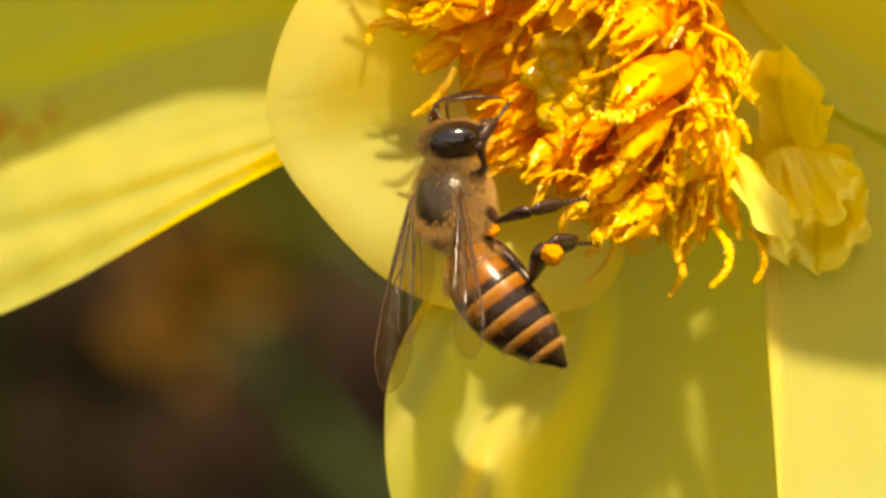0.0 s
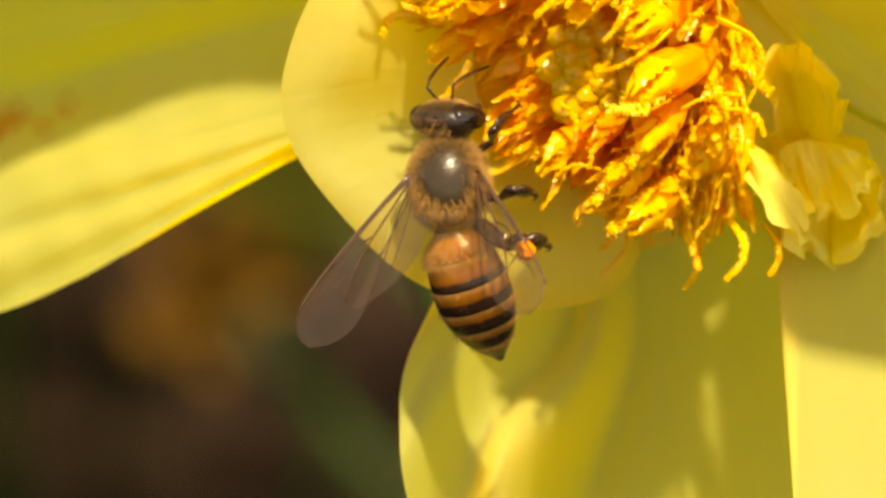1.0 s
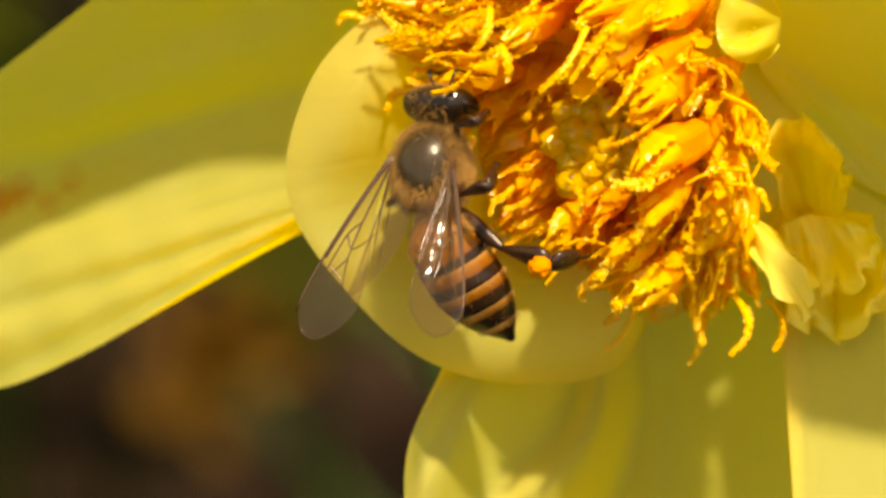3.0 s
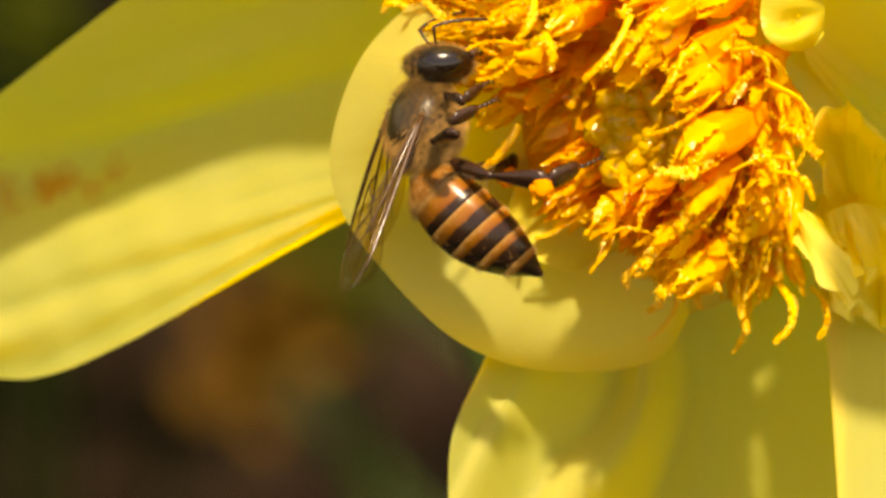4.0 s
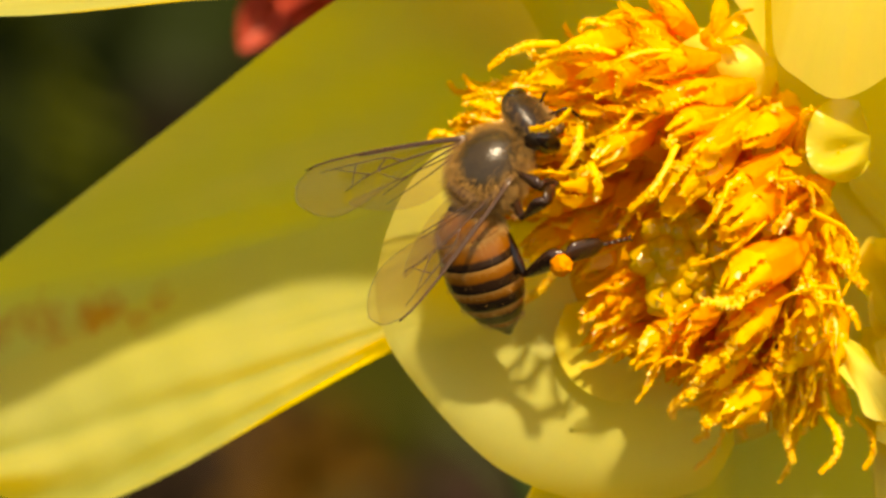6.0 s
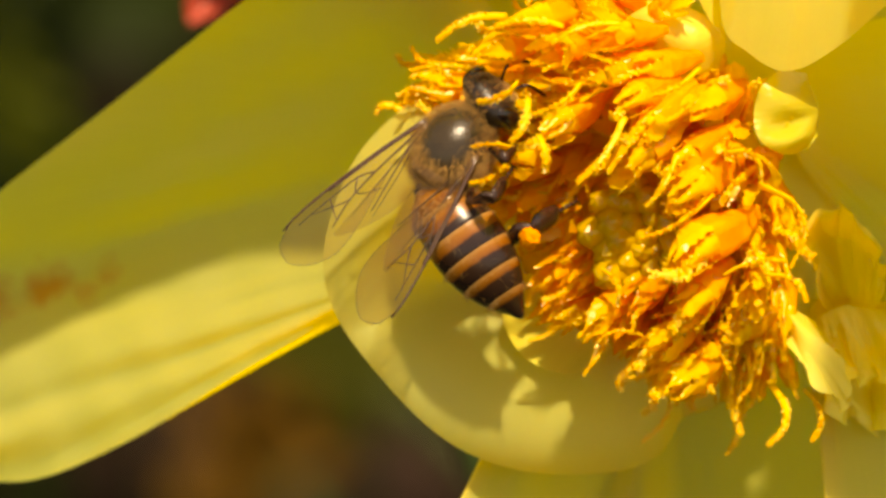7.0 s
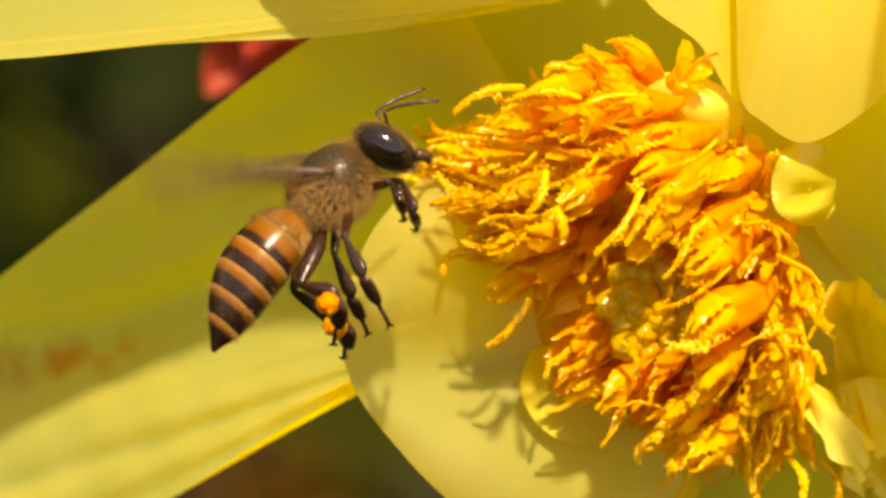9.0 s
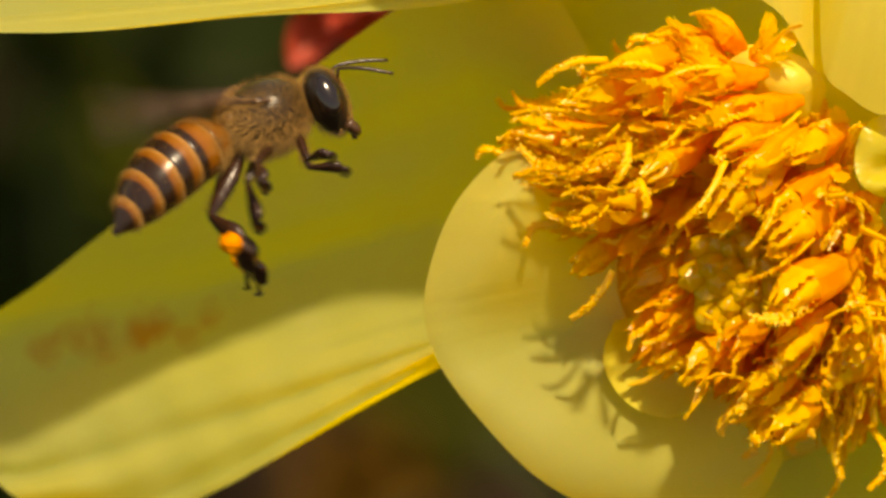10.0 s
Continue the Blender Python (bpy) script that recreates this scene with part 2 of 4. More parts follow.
def through_points(points, u):
    """Height of a line of points at u, level beyond its ends."""
    if u <= points[0][0]:
        return points[0][1]
    for (u0, v0), (u1, v1) in zip(points, points[1:]):
        if u <= u1:
            return v0 + (v1 - v0) * (u - u0) / (u1 - u0)
    return points[-1][1]


def long_fold(a, r):
    """The long petal's crease: it rises to a soft ridge, turns down below it to the lower margin, with a shallow groove above."""
    p = spline(LONG_BASE, a).lerp(spline(LONG_RIM, a), r)
    u, v = p.x, p.y
    ridge = through_points(((-330, 600), (-185, 600), (-60, 548), (54, 500), (180, 470), (350, 434), (519, 388), (640, 352), (860, 290)), u)
    margin = through_points(((-330, 660), (-185, 690), (-30, 712), (54, 693), (180, 640), (306, 568), (420, 492), (538, 420), (700, 365), (860, 330)), u)
    if v < ridge:
        lift = 1.5 * math.exp(-((ridge - v) / 110) ** 2)
    else:
        f = (v - ridge) / max(margin - ridge, 20)
        lift = 1.5 - (0.9 + 0.3 * smoothstep(-140, 160, u)) * min(f, 1.25) ** 1.7 + 0.42 * math.exp(-((f - 0.62) / 0.2) ** 2) - 0.3 * math.exp(-((f - 0.28) / 0.14) ** 2)
    groove = -0.22 * math.exp(-((v - ridge + 34) / 13) ** 2) * smoothstep(230, 430, u) - 0.12 * math.exp(-((v - ridge + 70) / 18) ** 2) * smoothstep(0, 200, u)
    ripple = 0.10 * math.sin(u * 0.021 + v * 0.045) + 0.05 * math.sin(u * 0.05 - v * 0.02)
    return (lift + groove + ripple) * min(1, 1.6 * r) * (1 - smoothstep(640, 800, u)) + grain(a, r) * 0.4


def petals():
    obs = []
    # long petal behind, rolled up along its lower side
    obs.append(petal("ray_petal", dahlia, LONG_BASE, LONG_RIM,
          long_fold, 200, 70, mat=PETAL_STAINED))
    # cupped petal with a rim that rolls over
    obs.append(petal("ray_petal", dahlia, [(930, 20, 1), (930, 260, 0), (1030, 380, 0), (1150, 430, 1)],
          [(790, -30, 3), (690, 30, 3.5), (582, 140, 4), (528, 290, 4), (541, 402, 4), (614, 512, 4), (733, 632, 3.6), (858, 688, 2.3), (1002, 698, 0.7), (1112, 670, -0.4), (1160, 600, -1)],
          lambda a, r: -1.9 * math.sin(math.pi * r) ** 1.3 * (1.1 - 0.5 * r) - 2.4 * max(0.0, r - 0.55) ** 2 * 4.9 + grain(a, r) * 0.35
          + (1.2 * math.exp(-((a - 0.22) / 0.13) ** 2) - 1.0 * math.exp(-((a - 0.43) / 0.09) ** 2)) * math.sin(math.pi * r ** 1.3) ** 1.5, 96, 48))
    # petal across the top
    obs.append(petal("ray_petal", dahlia, [(900, -262, 0), (1000, -290, 0), (1080, -330, 0)],
          [(800, -250, 1.5), (520, -205, 2.4), (220, -190, 3.8), (-90, -162, 5.5), (-420, -166, 6.8), (-760, -180, 7.2), (-850, -420, 1), (-300, -580, -2), (250, -640, -3), (700, -600, -3), (1000, -500, -2)],
          lambda a, r: grain(a, r) + 1.0 * math.sin(math.pi * a) * r))
    # broad petal hanging below, with lengthwise folds
    obs.append(petal("ray_petal", dahlia, [(900, 420, -4), (1060, 470, -7), (1340, 440, -9)],
          [(810, 660, -2.5), (748, 790, 0.2), (735, 900, 1.0), (750, 1040, 0.6), (830, 1300, -2), (1050, 1520, -8), (1300, 1400, -10), (1460, 1100, -11), (1490, 800, -11), (1480, 560, -11)],
          lambda a, r: grain(a, r, 5) * 0.6 + (5.2 * math.exp(-((a - 0.56 + 0.10 * smoothstep(0.2, 0.6, r)) / 0.038) ** 2) - 1.8 * math.exp(-((a - 0.645 + 0.10 * smoothstep(0.2, 0.6, r)) / 0.035) ** 2)
                                         + 1.2 * math.exp(-((a - 0.30) / 0.05) ** 2) + 0.3 * math.sin(a * 21)) * r * (1.4 - r), 110, 50))
    # lit petal beside it
    obs.append(petal("ray_petal", dahlia, [(1330, 430, -5), (1420, 400, -5), (1500, 330, -6)],
          [(1440, 560, -2.5), (1437, 720, 0), (1440, 900, 3), (1450, 1200, 8), (1600, 1500, 12), (1900, 1450, 11), (2050, 1100, 6), (1950, 700, 0), (1750, 480, -3)],
          lambda a, r: grain(a, r, 6)))
    # right-hand petals
    obs.append(petal("ray_petal", dahlia, [(1360, 430, -9), (1380, 260, -9), (1350, 80, -8)],
          [(1650, 700, -12), (1900, 660, -12), (2200, 480, -12), (2250, 260, -12), (2000, 50, -12), (1750, -10, -11), (1560, 0, -10)],
          lambda a, r: grain(a, r, 6) - 2 * r * (1 - r)))
    obs.append(petal("ray_petal", dahlia, [(1370, 150, -3), (1340, 60, -2), (1340, -70, -1)],
          [(1454, 262, -4.5), (1534, 338, -6), (1640, 380, -7), (1850, 400, -8), (2100, 250, -4), (2000, 0, 0), (1750, -160, 2)],
          lambda a, r: grain(a, r, 6) - 1.5 * r * (1 - r)))
    # petal that curls over the upper edge of the disc
    obs.append(petal("ray_petal", dahlia, [(1500, -560, 5), (1400, -560, 5), (1280, -540, 5)],
          [(1700, -330, 3), (1560, -170, 4), (1435, -58, 5.4), (1345, -15, 5.9), (1275, -50, 5.9), (1232, -100, 5.6), (1225, -250, 5), (1220, -400, 5)],
          lambda a, r: grain(a, r, 5) + 1.3 * math.sin(math.pi * r) * math.sin(math.pi * a)))
    obs.append(petal("ray_petal", dahlia, [(1300, -600, 0), (1200, -600, 0), (1060, -560, 0)],
          [(1290, -300, 3), (1262, -160, 4), (1225, -90, 4), (1160, -190, 4.5), (1075, -255, 4), (1040, -330, 3), (1000, -450, 1)],
          lambda a, r: grain(a, r, 5) + 1.2 * math.sin(math.pi * r) * math.sin(math.pi * a)))
    # tall petal above the view, added to shade the flower's right side
    obs.append(petal("ray_petal", dahlia, [(2000, -950, 3), (1850, -950, 3), (1650, -930, 3)],
          [(2350, -700, 10), (2200, -420, 22), (2000, -350, 25), (1770, -345, 25), (1620, -360, 23), (1545, -480, 16), (1560, -700, 9)],
          lambda a, r: grain(a, r, 5) + 1.3 * math.sin(math.pi * r) * math.sin(math.pi * a)))
    # unseen petal, added to cast shade on the top petal's right part
    obs.append(petal("ray_petal", dahlia, [(850, -900, 1), (950, -930, 1), (1080, -900, 1)],
          [(380, -640, 5), (430, -430, 7), (600, -388, 7.5), (760, -372, 8), (920, -400, 8), (1060, -600, 6)],
          lambda a, r: grain(a, r, 5) + 1.2 * math.sin(math.pi * r) * math.sin(math.pi * a)))
    # petals at the back, above
    obs.append(petal("ray_petal", dahlia, [(850, 0, -5), (1080, -40, -4.5), (1260, -10, -5)],
          [(600, -330, -6), (700, -600, -7), (1000, -850, -8), (1250, -900, -8), (1500, -700, -8), (1600, -400, -6)],
          lambda a, r: grain(a, r, 6)))
    obs.append(petal("ray_petal", dahlia, [(1250, -120, -5), (1330, -20, -5), (1360, 100, -5)],
          [(1380, -520, -7), (1750, -620, -8), (2150, -420, -8), (2300, -100, -8), (2100, 160, -7), (1700, 260, -6)],
          lambda a, r: grain(a, r, 6) + 1.0 * math.sin(a * 9) * r))
    # small inner petals beside the disc: a scoop, two rounded cups and a narrow blade
    obs.append(petal("inner_petal", dahlia, [(1412, 405, 2), (1450, 412, 0.5), (1500, 405, 2)],
          [(1402, 385, 4), (1392, 315, 5), (1366, 270, 5.8), (1398, 238, 6), (1440, 234, 5.6), (1490, 268, 5), (1516, 325, 5), (1534, 366, 4.5)],
          lambda a, r: -2.5 + -3.0 * math.sin(math.pi * a) * (0.35 + 0.65 * r) * (1 - 0.75 * smoothstep(0.72, 0.95, r)) + (0.6 * math.sin(a * 17 + 3 * r) + 0.22 * math.sin(a * 41 + 6 * r)) * r, 80, 36, ragged=26))
    obs.append(petal("inner_petal", dahlia, [(1390, 390, 1), (1470, 385, 0), (1560, 400, 1)],
          [(1370, 480, 2.5), (1405, 570, 3), (1460, 607, 3.2), (1520, 612, 3), (1580, 560, 2.5), (1590, 480, 2)],
          lambda a, r: -2.5 + -2.2 * math.sin(math.pi * min(1, r * 1.02)) - 1.2 * smoothstep(0.85, 1, r) + (0.7 * math.sin(a * 13 + 5 * r) + 0.3 * math.sin(a * 31 - 7 * r)) * r, 80, 36, ragged=26))
    obs.append(petal("inner_petal", dahlia, [(1400, 420, 2.5), (1450, 400, 2), (1530, 410, 2.5)],
          [(1420, 470, 4), (1450, 520, 4.5), (1500, 545, 4.6), (1545, 510, 4.5), (1575, 440, 4)],
          lambda a, r: -2.5 + -1.4 * math.sin(math.pi * min(1, r * 1.02)) - 0.8 * smoothstep(0.8, 1, r) + (0.55 * math.sin(a * 15 + 4 * r) + 0.25 * math.sin(a * 37)) * r, 80, 36, ragged=26))
    obs.append(petal("inner_petal", dahlia, [(1335, 420, 4), (1350, 412, 4.4), (1365, 410, 4)],
          [(1345, 450, 5), (1400, 540, 5), (1452, 592, 4.6), (1455, 520, 5), (1400, 430, 5)],
          lambda a, r: -2.5 + 0.8 * math.sin(math.pi * a), 40, 24, ragged=18))
    # the rolled tip of a small inner petal, shaded by its darker colour
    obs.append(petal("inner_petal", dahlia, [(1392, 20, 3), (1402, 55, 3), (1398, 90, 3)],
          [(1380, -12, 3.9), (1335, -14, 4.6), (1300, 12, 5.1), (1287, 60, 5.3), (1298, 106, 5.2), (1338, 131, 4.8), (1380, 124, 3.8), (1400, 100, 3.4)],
          lambda a, r: 1.0 * math.sin(math.pi * min(1, 0.1 + 0.85 * r)) * math.sin(math.pi * a) ** 0.6 - 0.45 * math.exp(-((a - 0.55) / 0.09) ** 2 - ((r - 0.5) / 0.3) ** 2) + 0.16 * math.sin(a * 17 + 4 * r) * r, 48, 32, ROLLED_SHADE, "rolled petal tip with shade put into its yellow"))
    # a golden lip among the upper florets
    obs.append(petal("inner_petal", dahlia, [(1075, -30, 3), (1110, -20, 3), (1160, 0, 3)],
          [(1030, -100, 3.4), (1075, -136, 3.8), (1140, -136, 3.8), (1200, -114, 3.6), (1236, -70, 3.4), (1225, -20, 3)],
          lambda a, r: 0.9 * math.sin(math.pi * r) * math.sin(math.pi * a) - 0.6 * smoothstep(0.8, 1, r) + 0.14 * math.sin(a * 19 + 2 * r) * r, 40, 24))
    # small curled petal under the disc
    obs.append(petal("inner_petal", dahlia, [(940, 330, 0), (1000, 390, 0), (1080, 430, 0)],
          [(862, 350, 1.2), (842, 420, 1.0), (880, 490, 0.8), (950, 520, 0.6), (1010, 500, 0.5)],
          lambda a, r: -0.7 * math.sin(math.pi * r), 30, 20))
    for o in obs:
        o.matrix_local = DIN
        if o.name.startswith("inner_petal") and "label" not in o:
            o.data.materials[0] = YOUNG
    return obs


petals()


# ---- the disc: young buds in the middle, open florets with fuzzy stigmas round them ----
CENTRE = (1098, 245)
BUDS = (1082, 275)


def outward(theta, tilt):
    """A direction in the flower's frame that leans from the lens's way to the rim."""
    s, c = math.sin(tilt), math.cos(tilt)
    return Vector((math.cos(theta) * s, -c, math.sin(theta) * s))


def floret_mesh(seed, tip_mat, swell=1.0):
    """One floret along z, one unit long: a ribbed tube that swells upwards, then five blunt lobes, closed or spreading."""
    rng = random.Random(seed)
    bm = bmesh.new()
    length, fat = rng.uniform(0.50, 0.64), swell * rng.uniform(0.122, 0.165)
    opening, bow = rng.choice((-0.4, -0.3, -0.22, -0.1, 0.05, 0.3)), rng.uniform(-0.10, 0.10)

    def wall(a, r):
        th = 2 * math.pi * a
        rad = fat * (0.45 + 0.6 * smoothstep(0, 0.8, r)) * (1 + 0.09 * math.cos(5 * th)) * (1 + 0.16 * noise.noise((math.cos(th) * 1.6, math.sin(th) * 1.6, r * 5 + seed)))
        return Vector((rad * math.cos(th) + bow * r * r, rad * math.sin(th), length * r))
    sheet(bm, wall, 20, 12, closed=True)
    for k in range(5):
        th = 2 * math.pi * (k + 0.5) / 5
        reach_out, bend = (1 - length) * rng.uniform(0.8, 1.12), opening + rng.uniform(-0.15, 0.3)
        fray, curl = rng.uniform(0, 6), rng.uniform(-0.4, 0.4)

        def lobe(a, r):
            edge = (a - 0.5) * 2
            w = 0.62 * (1 - 0.92 * r ** 2.2) ** 0.8 * edge * (1 + 0.16 * abs(edge) * math.sin(r * 30 + fray + edge))
            rad = fat * 1.05 + reach_out * bend * r ** 1.5 * (0.9 if bend > 0 else 0.7) + 0.035 * edge * edge * math.cos(r * 3 + fray)
            rad += 0.022 * noise.noise((edge * 1.8, r * 6, fray + seed))
            rad = max(rad, 0.02)
            z = length * 0.985 + reach_out * (r - 0.35 * max(0, bend) * r * r) + 0.025 * math.sin(r * 6 + fray + a * 5) * r
            ang = th + w + curl * r * r * 0.4
            return Vector((rad * math.cos(ang) + bow, rad * math.sin(ang), z))
        sheet(bm, lobe, 6, 12, mat=1)
        for _ in range(14):
            a, r = rng.choice((0.0, 1.0)), rng.uniform(0.15, 1.0)
            root, inner, ahead = lobe(a, r), lobe(0.5, r), lobe(a, min(1, r + 0.05)) - lobe(a, r)
            out = (root - inner).normalized() * rng.uniform(0.02, 0.045) + ahead.normalized() * 0.03 + Vector((rng.gauss(0, 0.012), rng.gauss(0, 0.012), 0.01))
            vs = [bm.verts.new(p) for p in (root - ahead.normalized() * 0.014, root + ahead.normalized() * 0.02, root.lerp(inner, 0.2) + out.cross(ahead).normalized() * 0.014, root + out)]
            for i, j in ((0, 1), (1, 2), (2, 0)):
                bm.faces.new((vs[i], vs[j], vs[3])).material_index = 2
    me = bpy.data.meshes.new("disc_floret")
    bm.to_mesh(me)
    bm.free()
    me.materials.append(TUBE)
    me.materials.append(tip_mat)
    me.materials.append(STIGMA if tip_mat is LOBE else LOBE)
    me.polygons.foreach_set("use_smooth", [True] * len(me.polygons))
    return me


def fuzzy_rod(points, thick, seed, hairs=70):
    """A stigma branch: a bent ribbon, rough with short papillae along its edges."""
    rng = random.Random(seed)
    bm = bmesh.new()
    face = (points[-1] - points[0]).normalized()
    side = face.orthogonal().normalized()
    other = face.cross(side)
    across = (side * math.cos(seed) + other * math.sin(seed)).normalized()
    steps, n = 16, 8
    rings = []
    for j in range(steps + 1):
        s = j / steps
        c = spline(points, s)
        t = (spline(points, min(1, s + 0.03)) - spline(points, max(0, s - 0.03))).normalized()
        p = (across - t * across.dot(t)).normalized()
        q = t.cross(p)
        w = thick * 0.52 * (1.08 - 0.7 * s ** 1.6)
        rings.append([bm.verts.new(c + p * w * math.cos(a) * (1 + 0.1 * rng.uniform(-1, 1)) + q * w * 0.48 * math.sin(a)) for a in (2 * math.pi * i / n for i in range(n))])
    for a, b in zip(rings, rings[1:]):
        for i in range(n):
            bm.faces.new((a[i], a[(i + 1) % n], b[(i + 1) % n], b[i]))
    bm.faces.new(rings[0][::-1]), bm.faces.new(rings[-1])
    for f in bm.faces:
        f.smooth = True
    for _ in range(hairs):
        s = 0.15 + 0.84 * math.sqrt(rng.random())
        c = spline(points, s)
        t = (spline(points, min(1, s + 0.03)) - spline(points, s - 0.03)).normalized()
        p = (across - t * across.dot(t)).normalized()
        q = t.cross(p)
        a = rng.choice((0, math.pi)) + rng.gauss(0, 0.7)
        w = thick * 0.52 * (1.08 - 0.7 * s ** 1.6)
        out = (p * math.cos(a) + q * math.sin(a)).normalized()
        root = c + (p * math.cos(a) + q * 0.48 * math.sin(a)) * w * 0.8
        tip = root + (out + t * 0.8) * thick * rng.uniform(0.3, 0.7) * (1.1 - 0.4 * s)
        k = out.cross(t) * thick * 0.2
        vs = [bm.verts.new(root + k), bm.verts.new(root - k), bm.verts.new(root + t * thick * 0.34), bm.verts.new(tip)]
        for x, y in ((0, 1), (1, 2), (2, 0)):
            bm.faces.new((vs[x], vs[y], vs[3]))
    return bm


def stigma_mesh(seed):
    """A stigma branch that leaves the mouth of a floret one unit long and bends over."""
    rng = random.Random(seed)
    a, k = rng.uniform(0, 6.28), rng.uniform(0.1, 0.5)
    pts = [Vector((0, 0, 0.45)), Vector((0.01, 0, 0.72)), Vector((0.07 * k, 0.01, 0.95)), Vector((0.22 * k, rng.uniform(-0.06, 0.06), 1.15)), Vector((0.45 * k, rng.uniform(-0.1, 0.1), 1.28 + rng.uniform(-0.1, 0.08)))]
    turn = Matrix.Rotation(a, 3, "Z")
    bm = fuzzy_rod([turn @ p for p in pts], rng.uniform(0.068, 0.082), seed, 90)
    me = bpy.data.meshes.new("stigma")
    bm.to_mesh(me)
    bm.free()
    me.materials.append(STIGMA)
    return me


def disc():
    rng = random.Random(11)
    bm = bmesh.new()
    rot = W3.to_4x4().to_3x3()
    ball(bm, P(1080, 225, -2), (0.0053, 0.0046, 0.0058), 32, 20, rot)
    part("receptacle", bm, RECEPTACLE, dahlia).matrix_local = DIN
    bm = bmesh.new()
    ball(bm, P(1098, 235, -4.8), (0.0074, 0.0014, 0.0082), 40, 20, rot)
    part("involucre", bm, PETAL, dahlia, "yellow plate of petal bases under the disc").matrix_local = DIN
    # young buds
    bud = bpy.data.meshes.new("young_bud")
    bm = bmesh.new()
    ball(bm, (0, 0, 0), (0.00075, 0.00052, 0.00052), 12, 8, fn=lambda p: p * (1 + 0.08 * math.cos(5 * math.atan2(p.z, p.y))))
    bm.to_mesh(bud)
    bm.free()
    bud.materials.append(BUD)
    bud.polygons.foreach_set("use_smooth", [True] * len(bud.polygons))
    for k in range(24):
        rad, th = 19 * math.sqrt(k + 0.4), k * 2.39996
        ob = new("young_bud", bud)
        ob.parent = dahlia
        axis = outward(th, rad / 170)
        m = W3 @ axis.to_track_quat("X", "Z").to_matrix()
        size = (1.0 + 0.2 * rad / 100) * rng.uniform(0.85, 1.2)
        ob.matrix_local = DIN @ Matrix.LocRotScale(P(BUDS[0] + rad * math.cos(th) * 0.9 + rng.uniform(-6, 6), BUDS[1] - rad * math.sin(th) + rng.uniform(-6, 6), 4.3 - 0.5 * rad / 115 + rng.uniform(-0.2, 0.2)), m.to_quaternion(), (size,) * 3)
    florets = [floret_mesh(20 + i, LOBE) for i in range(14)]
    # the half-open ones beside the buds are a deeper orange
    half_open = [floret_mesh(120 + i, TUBE, 1.25) for i in range(6)]
    stigmas = [stigma_mesh(60 + i) for i in range(14)]

    def floret(root, tip, size=1.0, branches=0):
        """A floret from its root to its tip, with its stigma branches."""
        way = tip - root
        m = W3 @ way.to_track_quat("Z", "Y").to_matrix() @ Matrix.Rotation(rng.uniform(0, 6.28), 3, "Z")
        u, v = 784 + tip.x / U, 441 - tip.z / U
        deep = (820 < u < 1010 and 130 < v < 440) or (1000 < u < 1230 and 330 < v < 480)
        ob = new("disc_floret", half_open[rng.randrange(6)] if deep and rng.random() < 0.7 else florets[rng.randrange(14)])
        ob.parent = dahlia
        ob.matrix_local = DIN @ Matrix.LocRotScale(W @ root, m.to_quaternion(), (way.length * size,) * 3)
        for k in range(branches):
            st = new("stigma", stigmas[rng.randrange(14)])
            st.parent = ob
            st.matrix_local = Matrix.Rotation(rng.uniform(1.5, 4.5) * k, 4, "Z")

    # the large florets that stand out: root u v d, tip u v d
    for u0, v0, d0, u1, v1, d1 in ((1030, 20, 4.5, 905, 112, 7), (1165, 68, 5, 1050, 172, 8.2), (1255, 80, 4, 1130, 160, 6.8), (1285, 235, 4.5, 1172, 340, 8.4),
                                   (1245, 325, 4.5, 1160, 412, 7.6), (1340, 400, 2, 1225, 455, 5), (1200, 415, 3.5, 1098, 485, 6.4), (1260, 450, 2.5, 1180, 500, 5.4), (1245, 478, 2.8, 1130, 556, 6),
                                   (1085, 345, 3.2, 982, 455, 5.6), (900, 178, 1.4, 798, 258, 3.2), (1010, 275, 1, 908, 372, 2.8), (940, 20, 3, 810, 84, 5), (1150, 0, 5, 1040, 60, 8),
                                   (900, -60, 4, 790, -30, 7), (1010, -70, 5, 890, -30, 8), (1130, -90, 5, 1010, -60, 7.6), (1270, 10, 3.5, 1180, 70, 6.4), (1330, 130, 2.5, 1250, 180, 6),
                                   (1320, 300, 3, 1290, 395, 5.6), (1140, 340, 3.6, 1070, 420, 6), (960, 150, 1.5, 880, 205, 3), (990, 110, 2, 930, 190, 3.4), (880, 80, 2, 780, 150, 3.6), (1040, 190, 1.2, 930, 262, 2.2), (1000, 215, 0.8, 885, 300, 1.4), (1040, 300, 2, 958, 372, 3.6), (1000, 330, 1, 900, 420, 2),
                                   (980, 160, 1.5, 860, 235, 2.6), (1060, 240, 1.6, 975, 315, 2.9), (1030, 380, 1.6, 940, 440, 2.8), (1040, 120, 2, 960, 205, 3.4), (1330, 470, 0.5, 1362, 545, 1.6), (1310, 500, 0, 1290, 560, 1.4),
                                   (1075, -85, 3, 955, -170, 5.4), (1090, -90, 3, 1160, -160, 5), (1000, -130, 4, 850, -96, 6.6), (1110, -70, 4, 985, -128, 6.8), (1060, -140, 3.5, 930, -150, 5.6),
                                   (1190, -40, 4, 1070, -10, 7), (1130, -40, 5, 985, -10, 7.6), (1240, 20, 4, 1120, 70, 7), (1100, -120, 3, 1020, -185, 5), (1260, 130, 4, 1150, 215, 7.4), (1180, 10, 5, 1085, 95, 7.8)):
        floret(F(u0, v0, d0), F(u1, v1, d1), rng.uniform(0.95, 1.1), rng.choice((0, 1, 1)))
